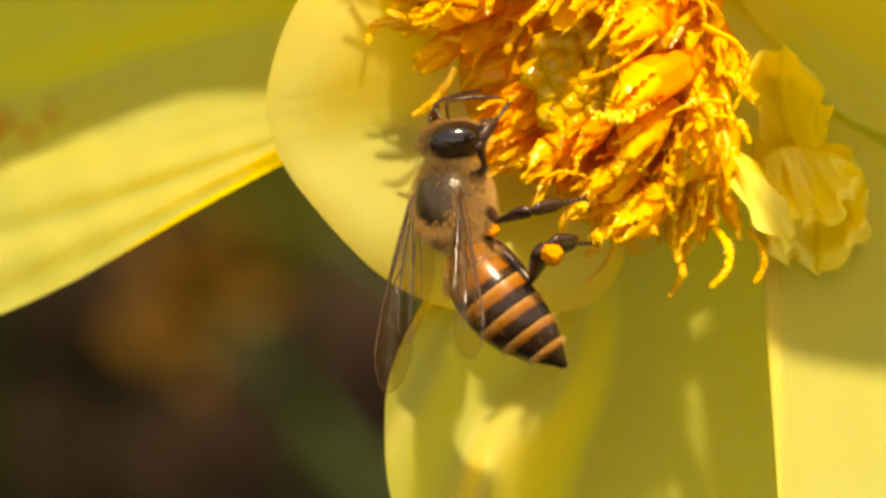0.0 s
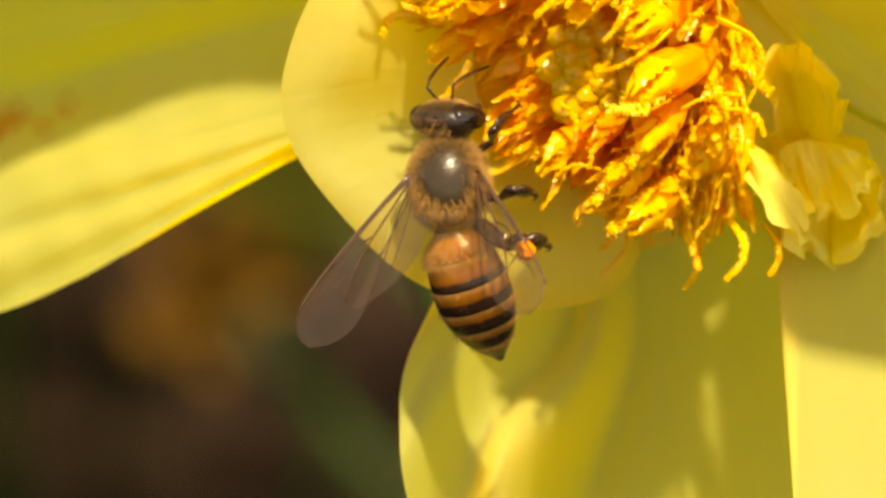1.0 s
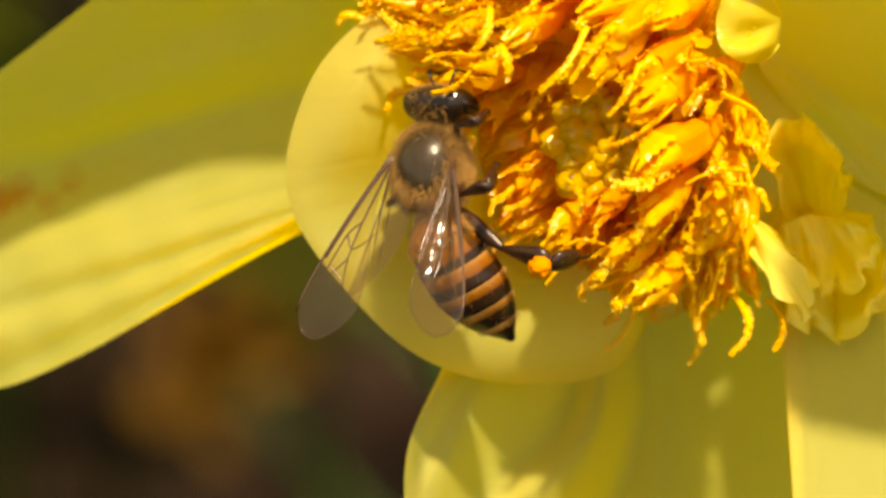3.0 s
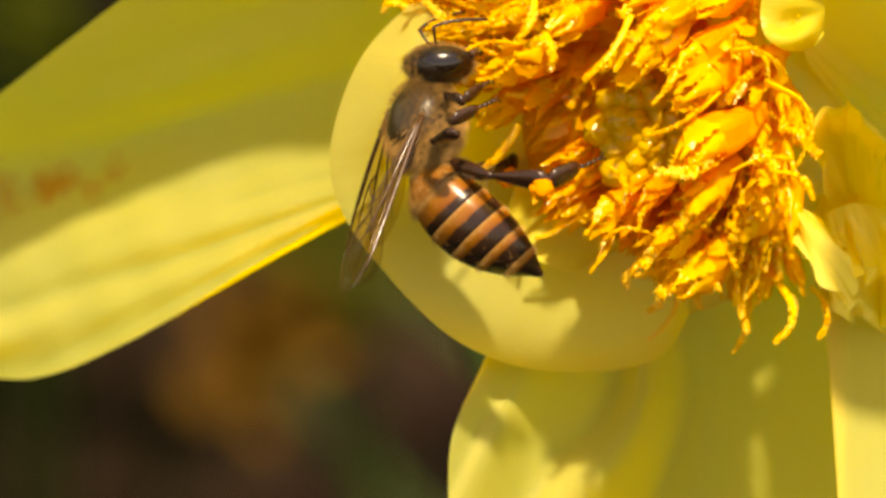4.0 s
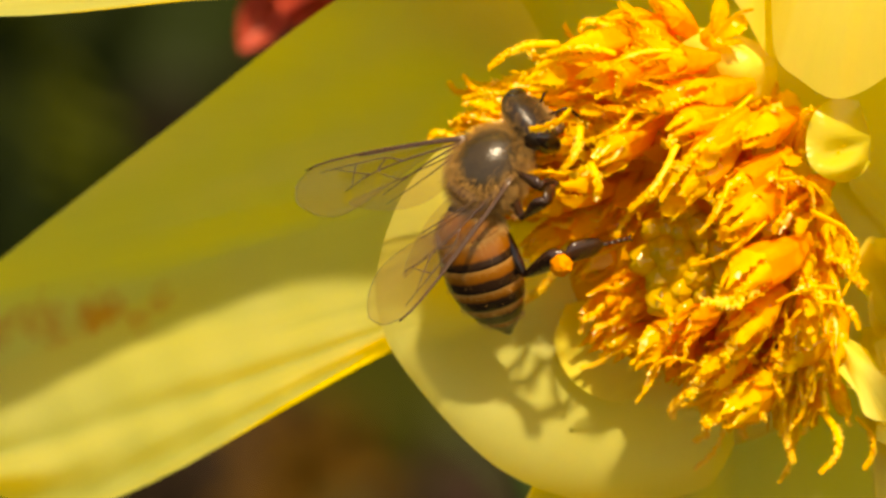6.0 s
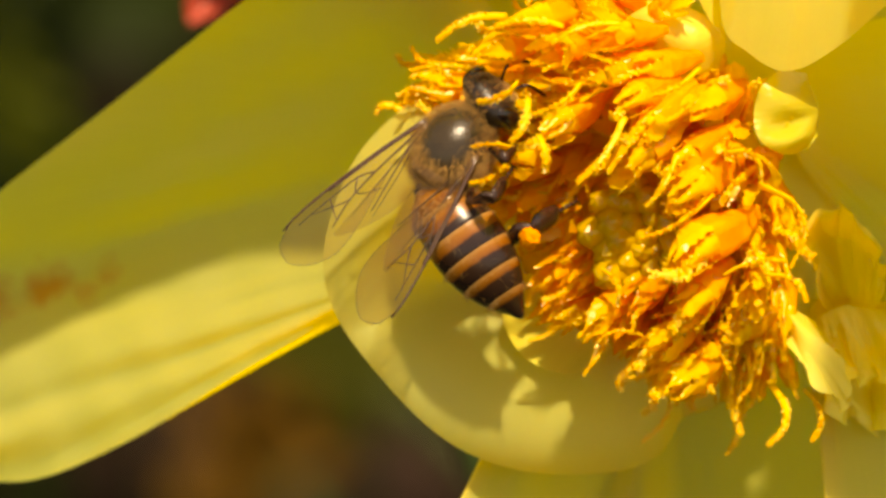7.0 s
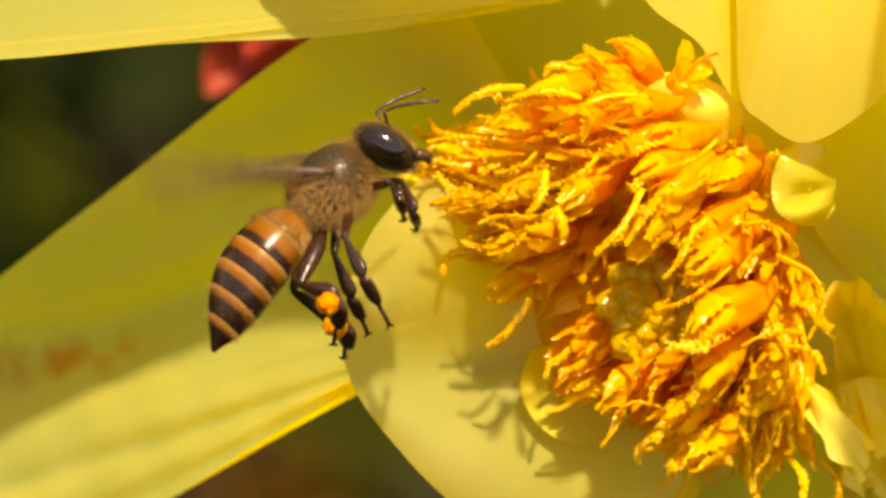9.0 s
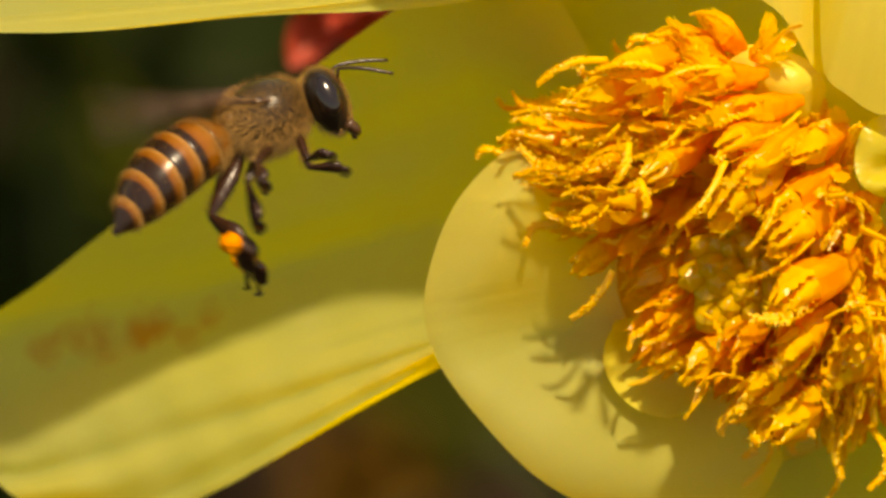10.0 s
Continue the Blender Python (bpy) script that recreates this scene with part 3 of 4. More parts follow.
    # rings of further florets: count, radius, depth, lean, share with stigmas
    rings = ((14, 152, 2.4, 0.5, 0.6), (20, 212, 2.0, 0.8, 0.8), (26, 266, 1.0, 1.05, 0.8), (30, 304, -0.4, 1.25, 0.8), (16, 182, 1.2, 0.7, 0.3), (22, 240, 0.5, 0.95, 0.5))
    # the outline of the disc on its lower side
    brink = ((600, 130), (780, 180), (868, 300), (955, 385), (990, 440), (1050, 500), (1180, 570), (1300, 590), (1450, 600), (1700, 600))
    for count, rad, depth, lean, share in rings:
        for k in range(count):
            th = 2 * math.pi * (k + rng.uniform(-0.25, 0.25) + 0.5 * (count % 2)) / count
            rr = rad * rng.uniform(0.93, 1.07)
            # the disc is seen aslant: long from upper left to lower right
            along, across = 1.05 * math.cos(th), 0.72 * math.sin(th)
            u, v = CENTRE[0] - 2 + rr * (0.72 * along + 0.69 * across), CENTRE[1] - 35 + rr * (0.69 * along - 0.72 * across)
            way = math.atan2(-(0.69 * along - 0.72 * across), 0.72 * along + 0.69 * across)
            axis = outward(way + rng.uniform(-0.4, 0.4), lean * (0.8 + 0.25 * abs(math.cos(th))) + rng.uniform(-0.3, 0.25))
            axis = (axis + Vector((-0.62, 0, -0.42)) * min(1, rad / 170)).normalized()
            if v < 40:
                axis = (axis + Vector((-0.55, -0.2, -0.5)) * min(1, (40 - v) / 120)).normalized()
            tip_u, tip_v = u + axis.x * 150, v - axis.z * 150
            low = next(a[1] + (b[1] - a[1]) * (tip_u - a[0]) / (b[0] - a[0]) for a, b in zip(brink, brink[1:]) if tip_u <= b[0])
            near_buds = math.hypot(tip_u - BUDS[0], tip_v - BUDS[1]) < 80
            bee_side = (tip_u < 1000 and tip_v > 215 and rng.random() < 0.75) or (u < 985 and 215 < v < 470)
            if tip_v > low or tip_u > 1362 or near_buds or bee_side or math.hypot(tip_u - 1335, tip_v - 62) < 62 or tip_v < -135 or (tip_u < 900 and tip_v < -130):
                continue
            root = F(u, v, depth + rng.uniform(-0.3, 0.3))
            floret(root, root + axis * rng.uniform(3.3, 4.3) * 0.001, 1.0, (2 if rng.random() < 0.35 else 1) if rng.random() < share else 0)
    # feathery stigma branches that stand clear: root u v, tip u v, depth of root and tip, sag
    for u0, v0, u1, v1, d, e, sag in ((1318, 540, 1313, 648, 1, 3, 26), (1378, 550, 1390, 640, 1, 3, 20), (1262, 570, 1240, 664, 0, 1, 10), (1150, 545, 1092, 640, 4, 3, 10),
                                      (830, -4, 680, -14, 5, 6, -12), (850, -112, 724, -68, 5, 6, -14), (810, 92, 684, 94, 4, 5, -10), (860, 262, 786, 346, 4, 4, 8),
                                      (1296, 185, 1352, 335, 6, 8, 46), (1310, 345, 1382, 392, 6, 7, 16), (1150, 132, 1094, 226, 8, 8.6, 8), (1058, 66, 974, 182, 8, 9, 10),
                                      (1215, 205, 1084, 282, 6.5, 8, 10), (1235, 345, 1345, 322, 7, 7.5, 10), (1140, 495, 1058, 530, 5, 5, 8), (1090, 452, 1002, 498, 5, 4.6, -26),
                                      (850, 148, 786, 184, 5.8, 7.0, 8), (888, 34, 858, 110, 8.6, 9.6, 8), (906, 96, 917, 164, 8.2, 8.8, 6), (870, 5, 800, 40, 7, 8, 8), (980, 10, 900, 62, 8, 9, 8),
                                      (1190, -20, 1100, 30, 8, 8.6, 8), (1050, -100, 930, -66, 7.5, 8, -10), (950, -95, 830, -95, 6.5, 7, -10), (1240, 130, 1300, 178, 7, 7.4, 22), (1020, 335, 1046, 398, 5.6, 6, 12),
                                      (1330, 268, 1366, 300, 6, 7, 10), (860, 120, 770, 128, 6, 6.5, -8)):
        p0, p1 = F(u0, v0, d), F(u1, v1, e)
        side = Vector((-(p1 - p0).z, 0, (p1 - p0).x)).normalized() * sag * U
        pts = [p0, p0.lerp(p1, 0.33) + side + Vector((0, -0.0003, 0)), p0.lerp(p1, 0.68) + side + Vector((0, -0.0004, 0)), p1]
        bm = fuzzy_rod([W @ p for p in pts], 0.27e-3, u0 + v1, 150)
        part("stigma", bm, STIGMA, dahlia, "long feathery yellow stigma", False).matrix_local = DIN


disc()


# ---- stalk, leaves and the bed behind ----
def stalk():
    bm = bmesh.new()
    top = P(1098, 235, -7)
    tube(bm, [(top.x + 0.004, top.y + 0.035, 0.0), (top.x + 0.01, top.y + 0.04, top.z * 0.5), (top.x + 0.004, top.y + 0.03, top.z - 0.05), (top.x, top.y + 0.008, top.z - 0.012), tuple(top)],
         [0.006, 0.005, 0.0035, 0.003, 0.004], 12, 40)
    part("stalk", bm, STEM, dahlia, "slender green flower stalk").matrix_local = DIN


stalk()


def leaf_mesh(seed, long, wide):
    rng = random.Random(seed)
    bm = bmesh.new()

    def at(a, r):
        w = wide * math.sin(math.pi * r ** 0.8) ** 0.9 * (1 + 0.12 * math.sin(r * 40))
        x = (a - 0.5) * 2
        return Vector((x * w, long * r, -0.35 * long * r * r + abs(x) * w * 0.35 + 0.002 * math.sin(r * 25 + a * 9)))
    sheet(bm, at, 8, 22)
    return bm


def bed_plant():
    """A tall leafy garden plant: bare below, a broad dense crown of pointed leaves above."""
    rng = random.Random(3)
    plant = tagged(new("garden_plant"), "tall dark green leafy garden plant in the bed", "plant", "plants in the bed")
    bm = bmesh.new()
    tube(bm, [(0, 0, -0.02), (0.01, 0, 0.2), (0.0, 0.01, 0.46)], [0.006, 0.005, 0.002], 8, 16)
    part("stem", bm, STEM, plant)
    shapes = []
    for k in range(5):
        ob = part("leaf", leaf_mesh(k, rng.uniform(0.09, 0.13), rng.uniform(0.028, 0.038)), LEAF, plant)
        shapes.append(ob.data)
        ob.matrix_local = Matrix.Translation((0, 0, 0.40)) @ Matrix.Rotation(k * 1.257, 4, "Z")
    for k in range(44):
        z, th = 0.27 + 0.0044 * k, k * 2.4
        leaf = new("leaf", shapes[k % 5])
        leaf.parent = plant
        leaf.matrix_local = Matrix.Translation((0.02 * math.cos(th), 0.02 * math.sin(th), z)) @ Matrix.Rotation(th, 4, "Z") @ Matrix.Rotation(radians(rng.uniform(-15, 40)), 4, "X")
    return plant


def far_flower(name, label, mat, where, size, petals_count, seed):
    """A bloom in the bed behind: rows of petals round a small heart, on its stem."""
    rng = random.Random(seed)
    bloom = tagged(new(name), label, "flower")
    bloom.location = where
    bm = bmesh.new()
    ball(bm, (0, 0, 0), (size * 0.25,) * 3, 14, 10)
    part("heart", bm, mat, bloom)
    for k in range(petals_count):
        bm = bmesh.new()
        row = k * 3 // petals_count
        long = size * (1 - 0.2 * row)

        def at(a, r):
            w = size * 0.24 * math.sin(math.pi * (0.06 + 0.9 * r)) ** 0.7
            x = (a - 0.5) * 2
            return Vector((x * w, long * r, size * (0.25 * r + 0.18 * x * x)))
        sheet(bm, at, 6, 10)
        pt = part("ray_petal", bm, mat, bloom)
        pt.matrix_local = Matrix.Rotation(radians(55), 4, "X") @ Matrix.Rotation(2 * math.pi * (k * 0.382 + rng.uniform(-0.03, 0.03)), 4, "Z") @ Matrix.Rotation(radians(10 + 24 * row), 4, "X")
    bm = bmesh.new()
    tube(bm, [(0, 0.002, 0), (0.03, 0.03, -where.z * 0.3), (0.06, 0.05, -where.z - 0.01)], [0.0008, 0.001, 0.0014], 8, 14)
    part("stalk", bm, STEM, bloom)
    return bloom


def low_leaf(where, turn, lean, size, mat=None):
    """A single low leaf on its own stalk in the bed."""
    ob = tagged(new("low_plant"), "low green leaf in the bed", "plant", "low leaves in the bed")
    ob.location = (where.x, where.y, 0)
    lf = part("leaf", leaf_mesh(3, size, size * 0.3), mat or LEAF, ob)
    lf.matrix_local = Matrix.Translation((0, 0, where.z)) @ pose(0, 0, 0, lean, 0, turn)
    bm = bmesh.new()
    tube(bm, [(0, 0.01, -0.01), (0, 0.006, where.z * 0.5), (0, 0, where.z)], [0.0009, 0.0008, 0.0006], 6, 8)
    part("stem", bm, LEAF, ob)


def bed():
    rng = random.Random(9)
    first = bed_plant()
    spots = ((0.22, 0.5), (-0.27, 0.56), (0.3, 0.7), (0.08, 1.0), (-0.36, 0.75), (0.2, 0.95), (-0.16, 1.0), (-0.34, 0.4), (0.34, 0.4))
    for k, (x, y) in enumerate(spots):
        m = Matrix.Translation((x, y, 0.0)) @ Matrix.Rotation(rng.uniform(0, 6.28), 4, "Z")
        if k == 0:
            first.matrix_basis = m
        else:
            copy_thing(first, m)
    # a larger plant out of view, added to shade the low leaves
    for x, y in ((-0.19, 0.26),):
        copy_thing(first, Matrix.Translation((x, y, 0.0)) @ Matrix.Rotation(x * 40, 4, "Z")).scale = (1.3,) * 3
    for u, v, d, turn, lean, size in ((-120, -40, -280, 20, 20, 0.05), (40, -20, -300, -30, 15, 0.05), (200, -150, -320, 80, -50, 0.06), (-160, 130, -320, 10, -40, 0.05)):
        low_leaf(P(u, v, d), turn, lean, size)
    # leaf tips among the dark foliage, their sunlight put into a brighter green
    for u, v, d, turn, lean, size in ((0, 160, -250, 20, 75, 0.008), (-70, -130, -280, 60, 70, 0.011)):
        low_leaf(P(u, v, d), turn, lean, size, LIT_LEAF)
    far_flower("red_dahlia", "coral red dahlia bloom out of focus behind", RED, P(398, -258, -40), 0.0050, 18, 2)
    far_flower("orange_dahlia", "brown orange dahlia bloom darkened for shade, out of focus in the bed", ORANGE, P(405, 665, -300), 0.0064, 20, 4)
    low_leaf(P(585, 650, -305), 35, 60, 0.026, OLIVE)
    far_flower("rust_dahlia", "rust red dahlia bloom out of focus in the bed", RUST, P(590, 470, -380), 0.004, 16, 5)

    # dead leaves strewn on the soil
    bm = bmesh.new()
    for _ in range(240):
        x, y, th = rng.uniform(-0.14, 0.10), rng.uniform(0.42, 0.95), rng.uniform(0, 6.28)
        long, wide = rng.uniform(0.012, 0.035), rng.uniform(0.004, 0.010)
        tilt = Matrix.Translation((x, y, 0.012 * noise.noise((x * 9, y * 9, 0)) + 0.03 * noise.noise((x * 2, y * 2, 3)) + 0.006)) @ Matrix.Rotation(th, 4, "Z") @ Matrix.Rotation(rng.uniform(-0.5, 0.5), 4, "X")
        sheet(bm, lambda a, r: tilt @ Vector(((a - 0.5) * 2 * wide * math.sin(math.pi * r) ** 0.8, long * (r - 0.5), 0.3 * wide * math.cos(a * 6.28))), 4, 7)
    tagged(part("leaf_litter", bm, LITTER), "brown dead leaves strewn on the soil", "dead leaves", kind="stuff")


bed()
# ---- the bee: x forward, y to its left, z its back; millimetres ----
MM = 0.001
bee = tagged(new("honey_bee"), "honey bee with amber and dark bands foraging on the dahlia", "bee")


def mm(x, y, z):
    return Vector((x * MM, y * MM, z * MM))


def fur(name, parent, where, count, length, thick, mat, seed, label=""):
    """Fine hairs; where(rng) gives a root and the way a hair grows."""
    rng = random.Random(seed)
    verts, faces = [], []
    for _ in range(count):
        root, n = where(rng)
        n = (n + Vector((rng.gauss(0, 0.3), rng.gauss(0, 0.3), rng.gauss(0, 0.3)))).normalized()
        q = n.orthogonal().normalized() * thick
        w = n.cross(q)
        mid = root + n * length * rng.uniform(0.4, 0.7)
        tip = root + (n + Vector((-0.25, 0, -0.1))) * length * rng.uniform(0.7, 1.2)
        i = len(verts)
        verts += [root + q, root - q * 0.5 + w * 0.87, root - q * 0.5 - w * 0.87, mid + q * 0.7, mid - q * 0.35 + w * 0.6, mid - q * 0.35 - w * 0.6, tip]
        for a in range(3):
            b = (a + 1) % 3
            faces += [(i + a, i + b, i + 3 + b, i + 3 + a), (i + 3 + a, i + 3 + b, i + 6)]
    me = bpy.data.meshes.new(name)
    me.from_pydata(verts, [], faces)
    me.materials.append(mat)
    ob = new(name, me)
    ob.parent = parent
    if label:
        ob["label"] = label
    return ob


def banded(name, dark_from, dark_to, pale_to=0.20):
    """A tergite's colours along its length: pale hair line, amber, dark rear edge, uneven."""
    m = bpy.data.materials.new(name)
    m.use_nodes = True
    n, l = m.node_tree.nodes, m.node_tree.links
    b = n["Principled BSDF"]
    b.inputs["Roughness"].default_value = 0.27
    b.inputs["Specular IOR Level"].default_value = 0.35
    co = n.new("ShaderNodeTexCoord")
    sep = n.new("ShaderNodeSeparateXYZ")
    l.new(co.outputs["UV"], sep.inputs[0])
    nz = n.new("ShaderNodeTexNoise")
    nz.inputs["Scale"].default_value = 2600
    nz.inputs["Detail"].default_value = 3
    l.new(co.outputs["Object"], nz.inputs["Vector"])
    jit = n.new("ShaderNodeMath")
    jit.operation = "MULTIPLY_ADD"
    jit.inputs[1].default_value, jit.inputs[2].default_value = 0.14, -0.07
    l.new(nz.outputs["Fac"], jit.inputs[0])
    add = n.new("ShaderNodeMath")
    l.new(sep.outputs["Y"], add.inputs[0])
    l.new(jit.outputs[0], add.inputs[1])
    ramp = n.new("ShaderNodeValToRGB")
    e = ramp.color_ramp.elements
    e[0].position, e[0].color = 0.0, (0.42, 0.21, 0.07, 1)
    e[1].position, e[1].color = 1.0, (0.50, 0.27, 0.08, 1)
    for p, c in ((0.09, (0.34, 0.15, 0.035, 1)), (pale_to, (0.27, 0.095, 0.010, 1)), (dark_from, (0.20, 0.058, 0.005, 1)), (min(dark_from + 0.09, 0.97), (0.026, 0.011, 0.005, 1)), (dark_to, (0.020, 0.009, 0.005, 1))):
        k = e.new(p)
        k.color = c
    l.new(add.outputs[0], ramp.inputs[0])
    turn = n.new("ShaderNodeMath")
    turn.operation = "MULTIPLY_ADD"
    turn.inputs[1].default_value, turn.inputs[2].default_value = 2 * math.pi, -0.5 * math.pi
    l.new(sep.outputs["X"], turn.inputs[0])
    cosine = n.new("ShaderNodeMath")
    cosine.operation = "COSINE"
    l.new(turn.outputs[0], cosine.inputs[0])
    belly = n.new("ShaderNodeMapRange")
    belly.inputs["From Min"].default_value, belly.inputs["From Max"].default_value = -0.95, -0.6
    l.new(cosine.outputs[0], belly.inputs["Value"])
    mix = n.new("ShaderNodeMix")
    mix.data_type = "RGBA"
    mix.inputs["A"].default_value = (0.27, 0.095, 0.014, 1)
    l.new(belly.outputs[0], mix.inputs["Factor"])
    l.new(ramp.outputs[0], mix.inputs["B"])
    l.new(mix.outputs["Result"], b.inputs["Base Color"])
    bp = n.new("ShaderNodeBump")
    bp.inputs["Strength"].default_value, bp.inputs["Distance"].default_value = 0.12, 0.00004
    l.new(nz.outputs["Fac"], bp.inputs["Height"])
    l.new(bp.outputs[0], b.inputs["Normal"])
    return m


# thorax with its fur collar
bm = bmesh.new()
ball(bm, (0, 0, 0), (1.7 * MM, 1.42 * MM, 1.4 * MM), 32, 24)
thorax = part("thorax", bm, THORAX, bee, "dark grey shiny back plate with tan fur")
bm = bmesh.new()
ball(bm, mm(-1.28, 0, 0.55), (0.5 * MM, 0.85 * MM, 0.45 * MM), 20, 12)
part("scutellum", bm, AMBER, bee, "amber shield at the rear of the thorax")


def on_thorax(rng):
    while True:
        n = Vector((rng.gauss(0, 1), rng.gauss(0, 1), rng.gauss(0, 1))).normalized()
        if n.z < 0 or ((n.x - 0.12) / 0.66) ** 2 + (n.y / 0.72) ** 2 > rng.uniform(0.45, 1.35):
            break
    p = Vector((n.x * 1.67 * MM, n.y * 1.39 * MM, n.z * 1.37 * MM))
    return p, (n + Vector((-0.25, 0, 0))).normalized()


fur("fur", thorax, on_thorax, 8000, 0.46 * MM, 0.006 * MM, HAIR, 1, "tan fur")

# head
bm = bmesh.new()
ball(bm, (0, 0, 0), (0.78 * MM, 1.5 * MM, 1.35 * MM), 28, 20,
     fn=lambda p: Vector((p.x, p.y * (1 + 0.35 * p.z) * 0.85, p.z * (1.15 if p.z < 0 else 0.9))))
head = part("head", bm, HEAD, bee)
head.location = mm(2.35, 0, -0.25)
ANTENNAE = []
for side in (1, -1):
    bm = bmesh.new()
    ball(bm, mm(0.12, side * 1.12, 0.12), (0.47 * MM, 0.36 * MM, 0.84 * MM), 24, 18, Matrix.Rotation(radians(side * 14), 3, "X"))
    part("compound_eye", bm, EYE_BLACK, head, "glossy black compound eye")
    bm = bmesh.new()
    y = side
    tube(bm, [mm(0.66, y * 0.22, 0.0), mm(1.05, y * 0.4, 0.2), mm(1.45, y * 0.55, 0.3)], [0.06 * MM, 0.055 * MM, 0.07 * MM], 8, 6)
    tube(bm, [mm(1.45, y * 0.55, 0.3), mm(1.62, y * 0.66, -0.15), mm(1.75, y * 0.75, -0.9), mm(1.8, y * 0.85, -1.8)], [0.05 * MM, 0.07 * MM, 0.075 * MM, 0.06 * MM], 8, 16)
    ANTENNAE.append(part("antenna", bm, CHITIN, head, "thin black elbowed antenna"))
bm = bmesh.new()
for side in (1, -1):
    tube(bm, [mm(0.35, side * 0.45, -1.2), mm(0.55, side * 0.3, -1.65), mm(0.5, side * 0.05, -1.75)], [0.22 * MM, 0.2 * MM, 0.12 * MM], 8, 6)
tube(bm, [mm(0.35, 0, -1.3), mm(0.42, 0, -1.65), mm(0.36, 0, -1.95)], [0.2 * MM, 0.16 * MM, 0.09 * MM], 8, 6)
part("mouthparts", bm, AMBER, head, "amber jaws and folded tongue")


def on_head(rng):
    while True:
        n = Vector((rng.gauss(0.2, 1), rng.gauss(0, 0.6), rng.gauss(0, 0.9))).normalized()
        if abs(n.y) < 0.5:
            break
    return Vector((n.x * 0.76 * MM, n.y * (1 + 0.35 * n.z) * 1.24 * MM, n.z * (1.5 if n.z < 0 else 1.2) * MM)), n


fur("fur", head, on_head, 1500, 0.25 * MM, 0.006 * MM, HAIR, 2, "short tan hair")

# abdomen: six overlapping rings under one hinge
ABD = ((0, 0.5), (0.1, 1.1), (0.25, 1.33), (0.42, 1.44), (0.6, 1.37), (0.76, 1.08), (0.9, 0.62), (1, 0.06))
ABD_LONG = 6.05
ABD_TIP = mm(-6.05, 0, -0.9)


def girth(s):
    for (a, ra), (b, rb) in zip(ABD, ABD[1:]):
        if s <= b:
            f = (s - a) / (b - a)
            return ra + (rb - ra) * f
    return 0.06


def smooth_girth(s):
    return sum(girth(min(1, max(0, s + k * 0.025))) for k in (-2, -1, 0, 1, 2)) / 5


def abdomen_point(s, th, lift=0.0):
    r = smooth_girth(s) + lift
    return mm(-s * ABD_LONG, r * math.cos(th) * 1.06, r * 0.90 * math.sin(th) - 0.9 * s * s + 0.25 * math.sin(math.pi * s))


def tergite(name, s0, s1, mat, parent):
    bm = bmesh.new()

    def at(a, r):
        s = s0 + (s1 + 0.02 - s0) * r
        return abdomen_point(s, 2 * math.pi * a, 0.03 * r - 0.09 * smoothstep(0.9, 1, r))
    sheet(bm, at, 36, 12, closed=True)
    return part(name, bm, mat, parent)


EDGES = (0.0, 0.17, 0.36, 0.53, 0.69, 0.84, 1.0)
STYLES = ((0.86, 0.95), (0.60, 0.95), (0.45, 0.95), (0.38, 0.95), (0.33, 0.95), (0.26, 0.99))
abdomen = tergite("abdomen", EDGES[0], EDGES[1], banded("first_ring", *STYLES[0]), bee)
abdomen["label"] = "amber abdomen with dark cross bands and a pointed tip"
abdomen.location = mm(-1.75, 0, -0.1)
for k in range(1, 6):
    tergite("abdomen_ring", EDGES[k], EDGES[k + 1], banded("ring", *STYLES[k]), abdomen)


def on_abdomen(rng):
    s, th = rng.uniform(0.0, 0.9), rng.uniform(0, 6.283)
    if rng.random() < 0.85:
        k = rng.randrange(1, 6)
        s = EDGES[k] + rng.uniform(0.0, 0.03)
    p = abdomen_point(s, th, 0.02)
    n = (abdomen_point(s, th, 1.0) - abdomen_point(s, th, 0.0)).normalized()
    return p, (n * 0.5 + Vector((-0.9, 0, 0))).normalized()


fur("fur", abdomen, on_abdomen, 1500, 0.2 * MM, 0.004 * MM, HAIR, 3, "short pale hair along the ring edges")



def on_first_ring(rng):
    s, th = 0.19 * math.sqrt(rng.random()), rng.uniform(0, 6.283)
    n = (abdomen_point(s, th, 1.0) - abdomen_point(s, th, 0.0)).normalized()
    return abdomen_point(s, th, 0.02), (n * 0.7 + Vector((-0.6, 0, 0))).normalized()


fur("fur", abdomen, on_first_ring, 1500, 0.36 * MM, 0.006 * MM, HAIR, 4, "tan fur over the first ring")

# legs: each segment lies along x from its own joint, its outer side towards z
LEGS = {}
# length of femur, tibia and tarsus, breadth
LEG_SIZES = {"hind_leg": (2.9, 2.5, 3.2, 1.45), "middle_leg": (2.3, 1.8, 2.5, 0.95), "fore_leg": (1.7, 1.4, 2.1, 0.8)}
HIPS = {"hind_leg": (-1.4, 0.55, -0.85), "middle_leg": (-0.3, 0.75, -0.95), "fore_leg": (0.8, 0.5, -0.95)}


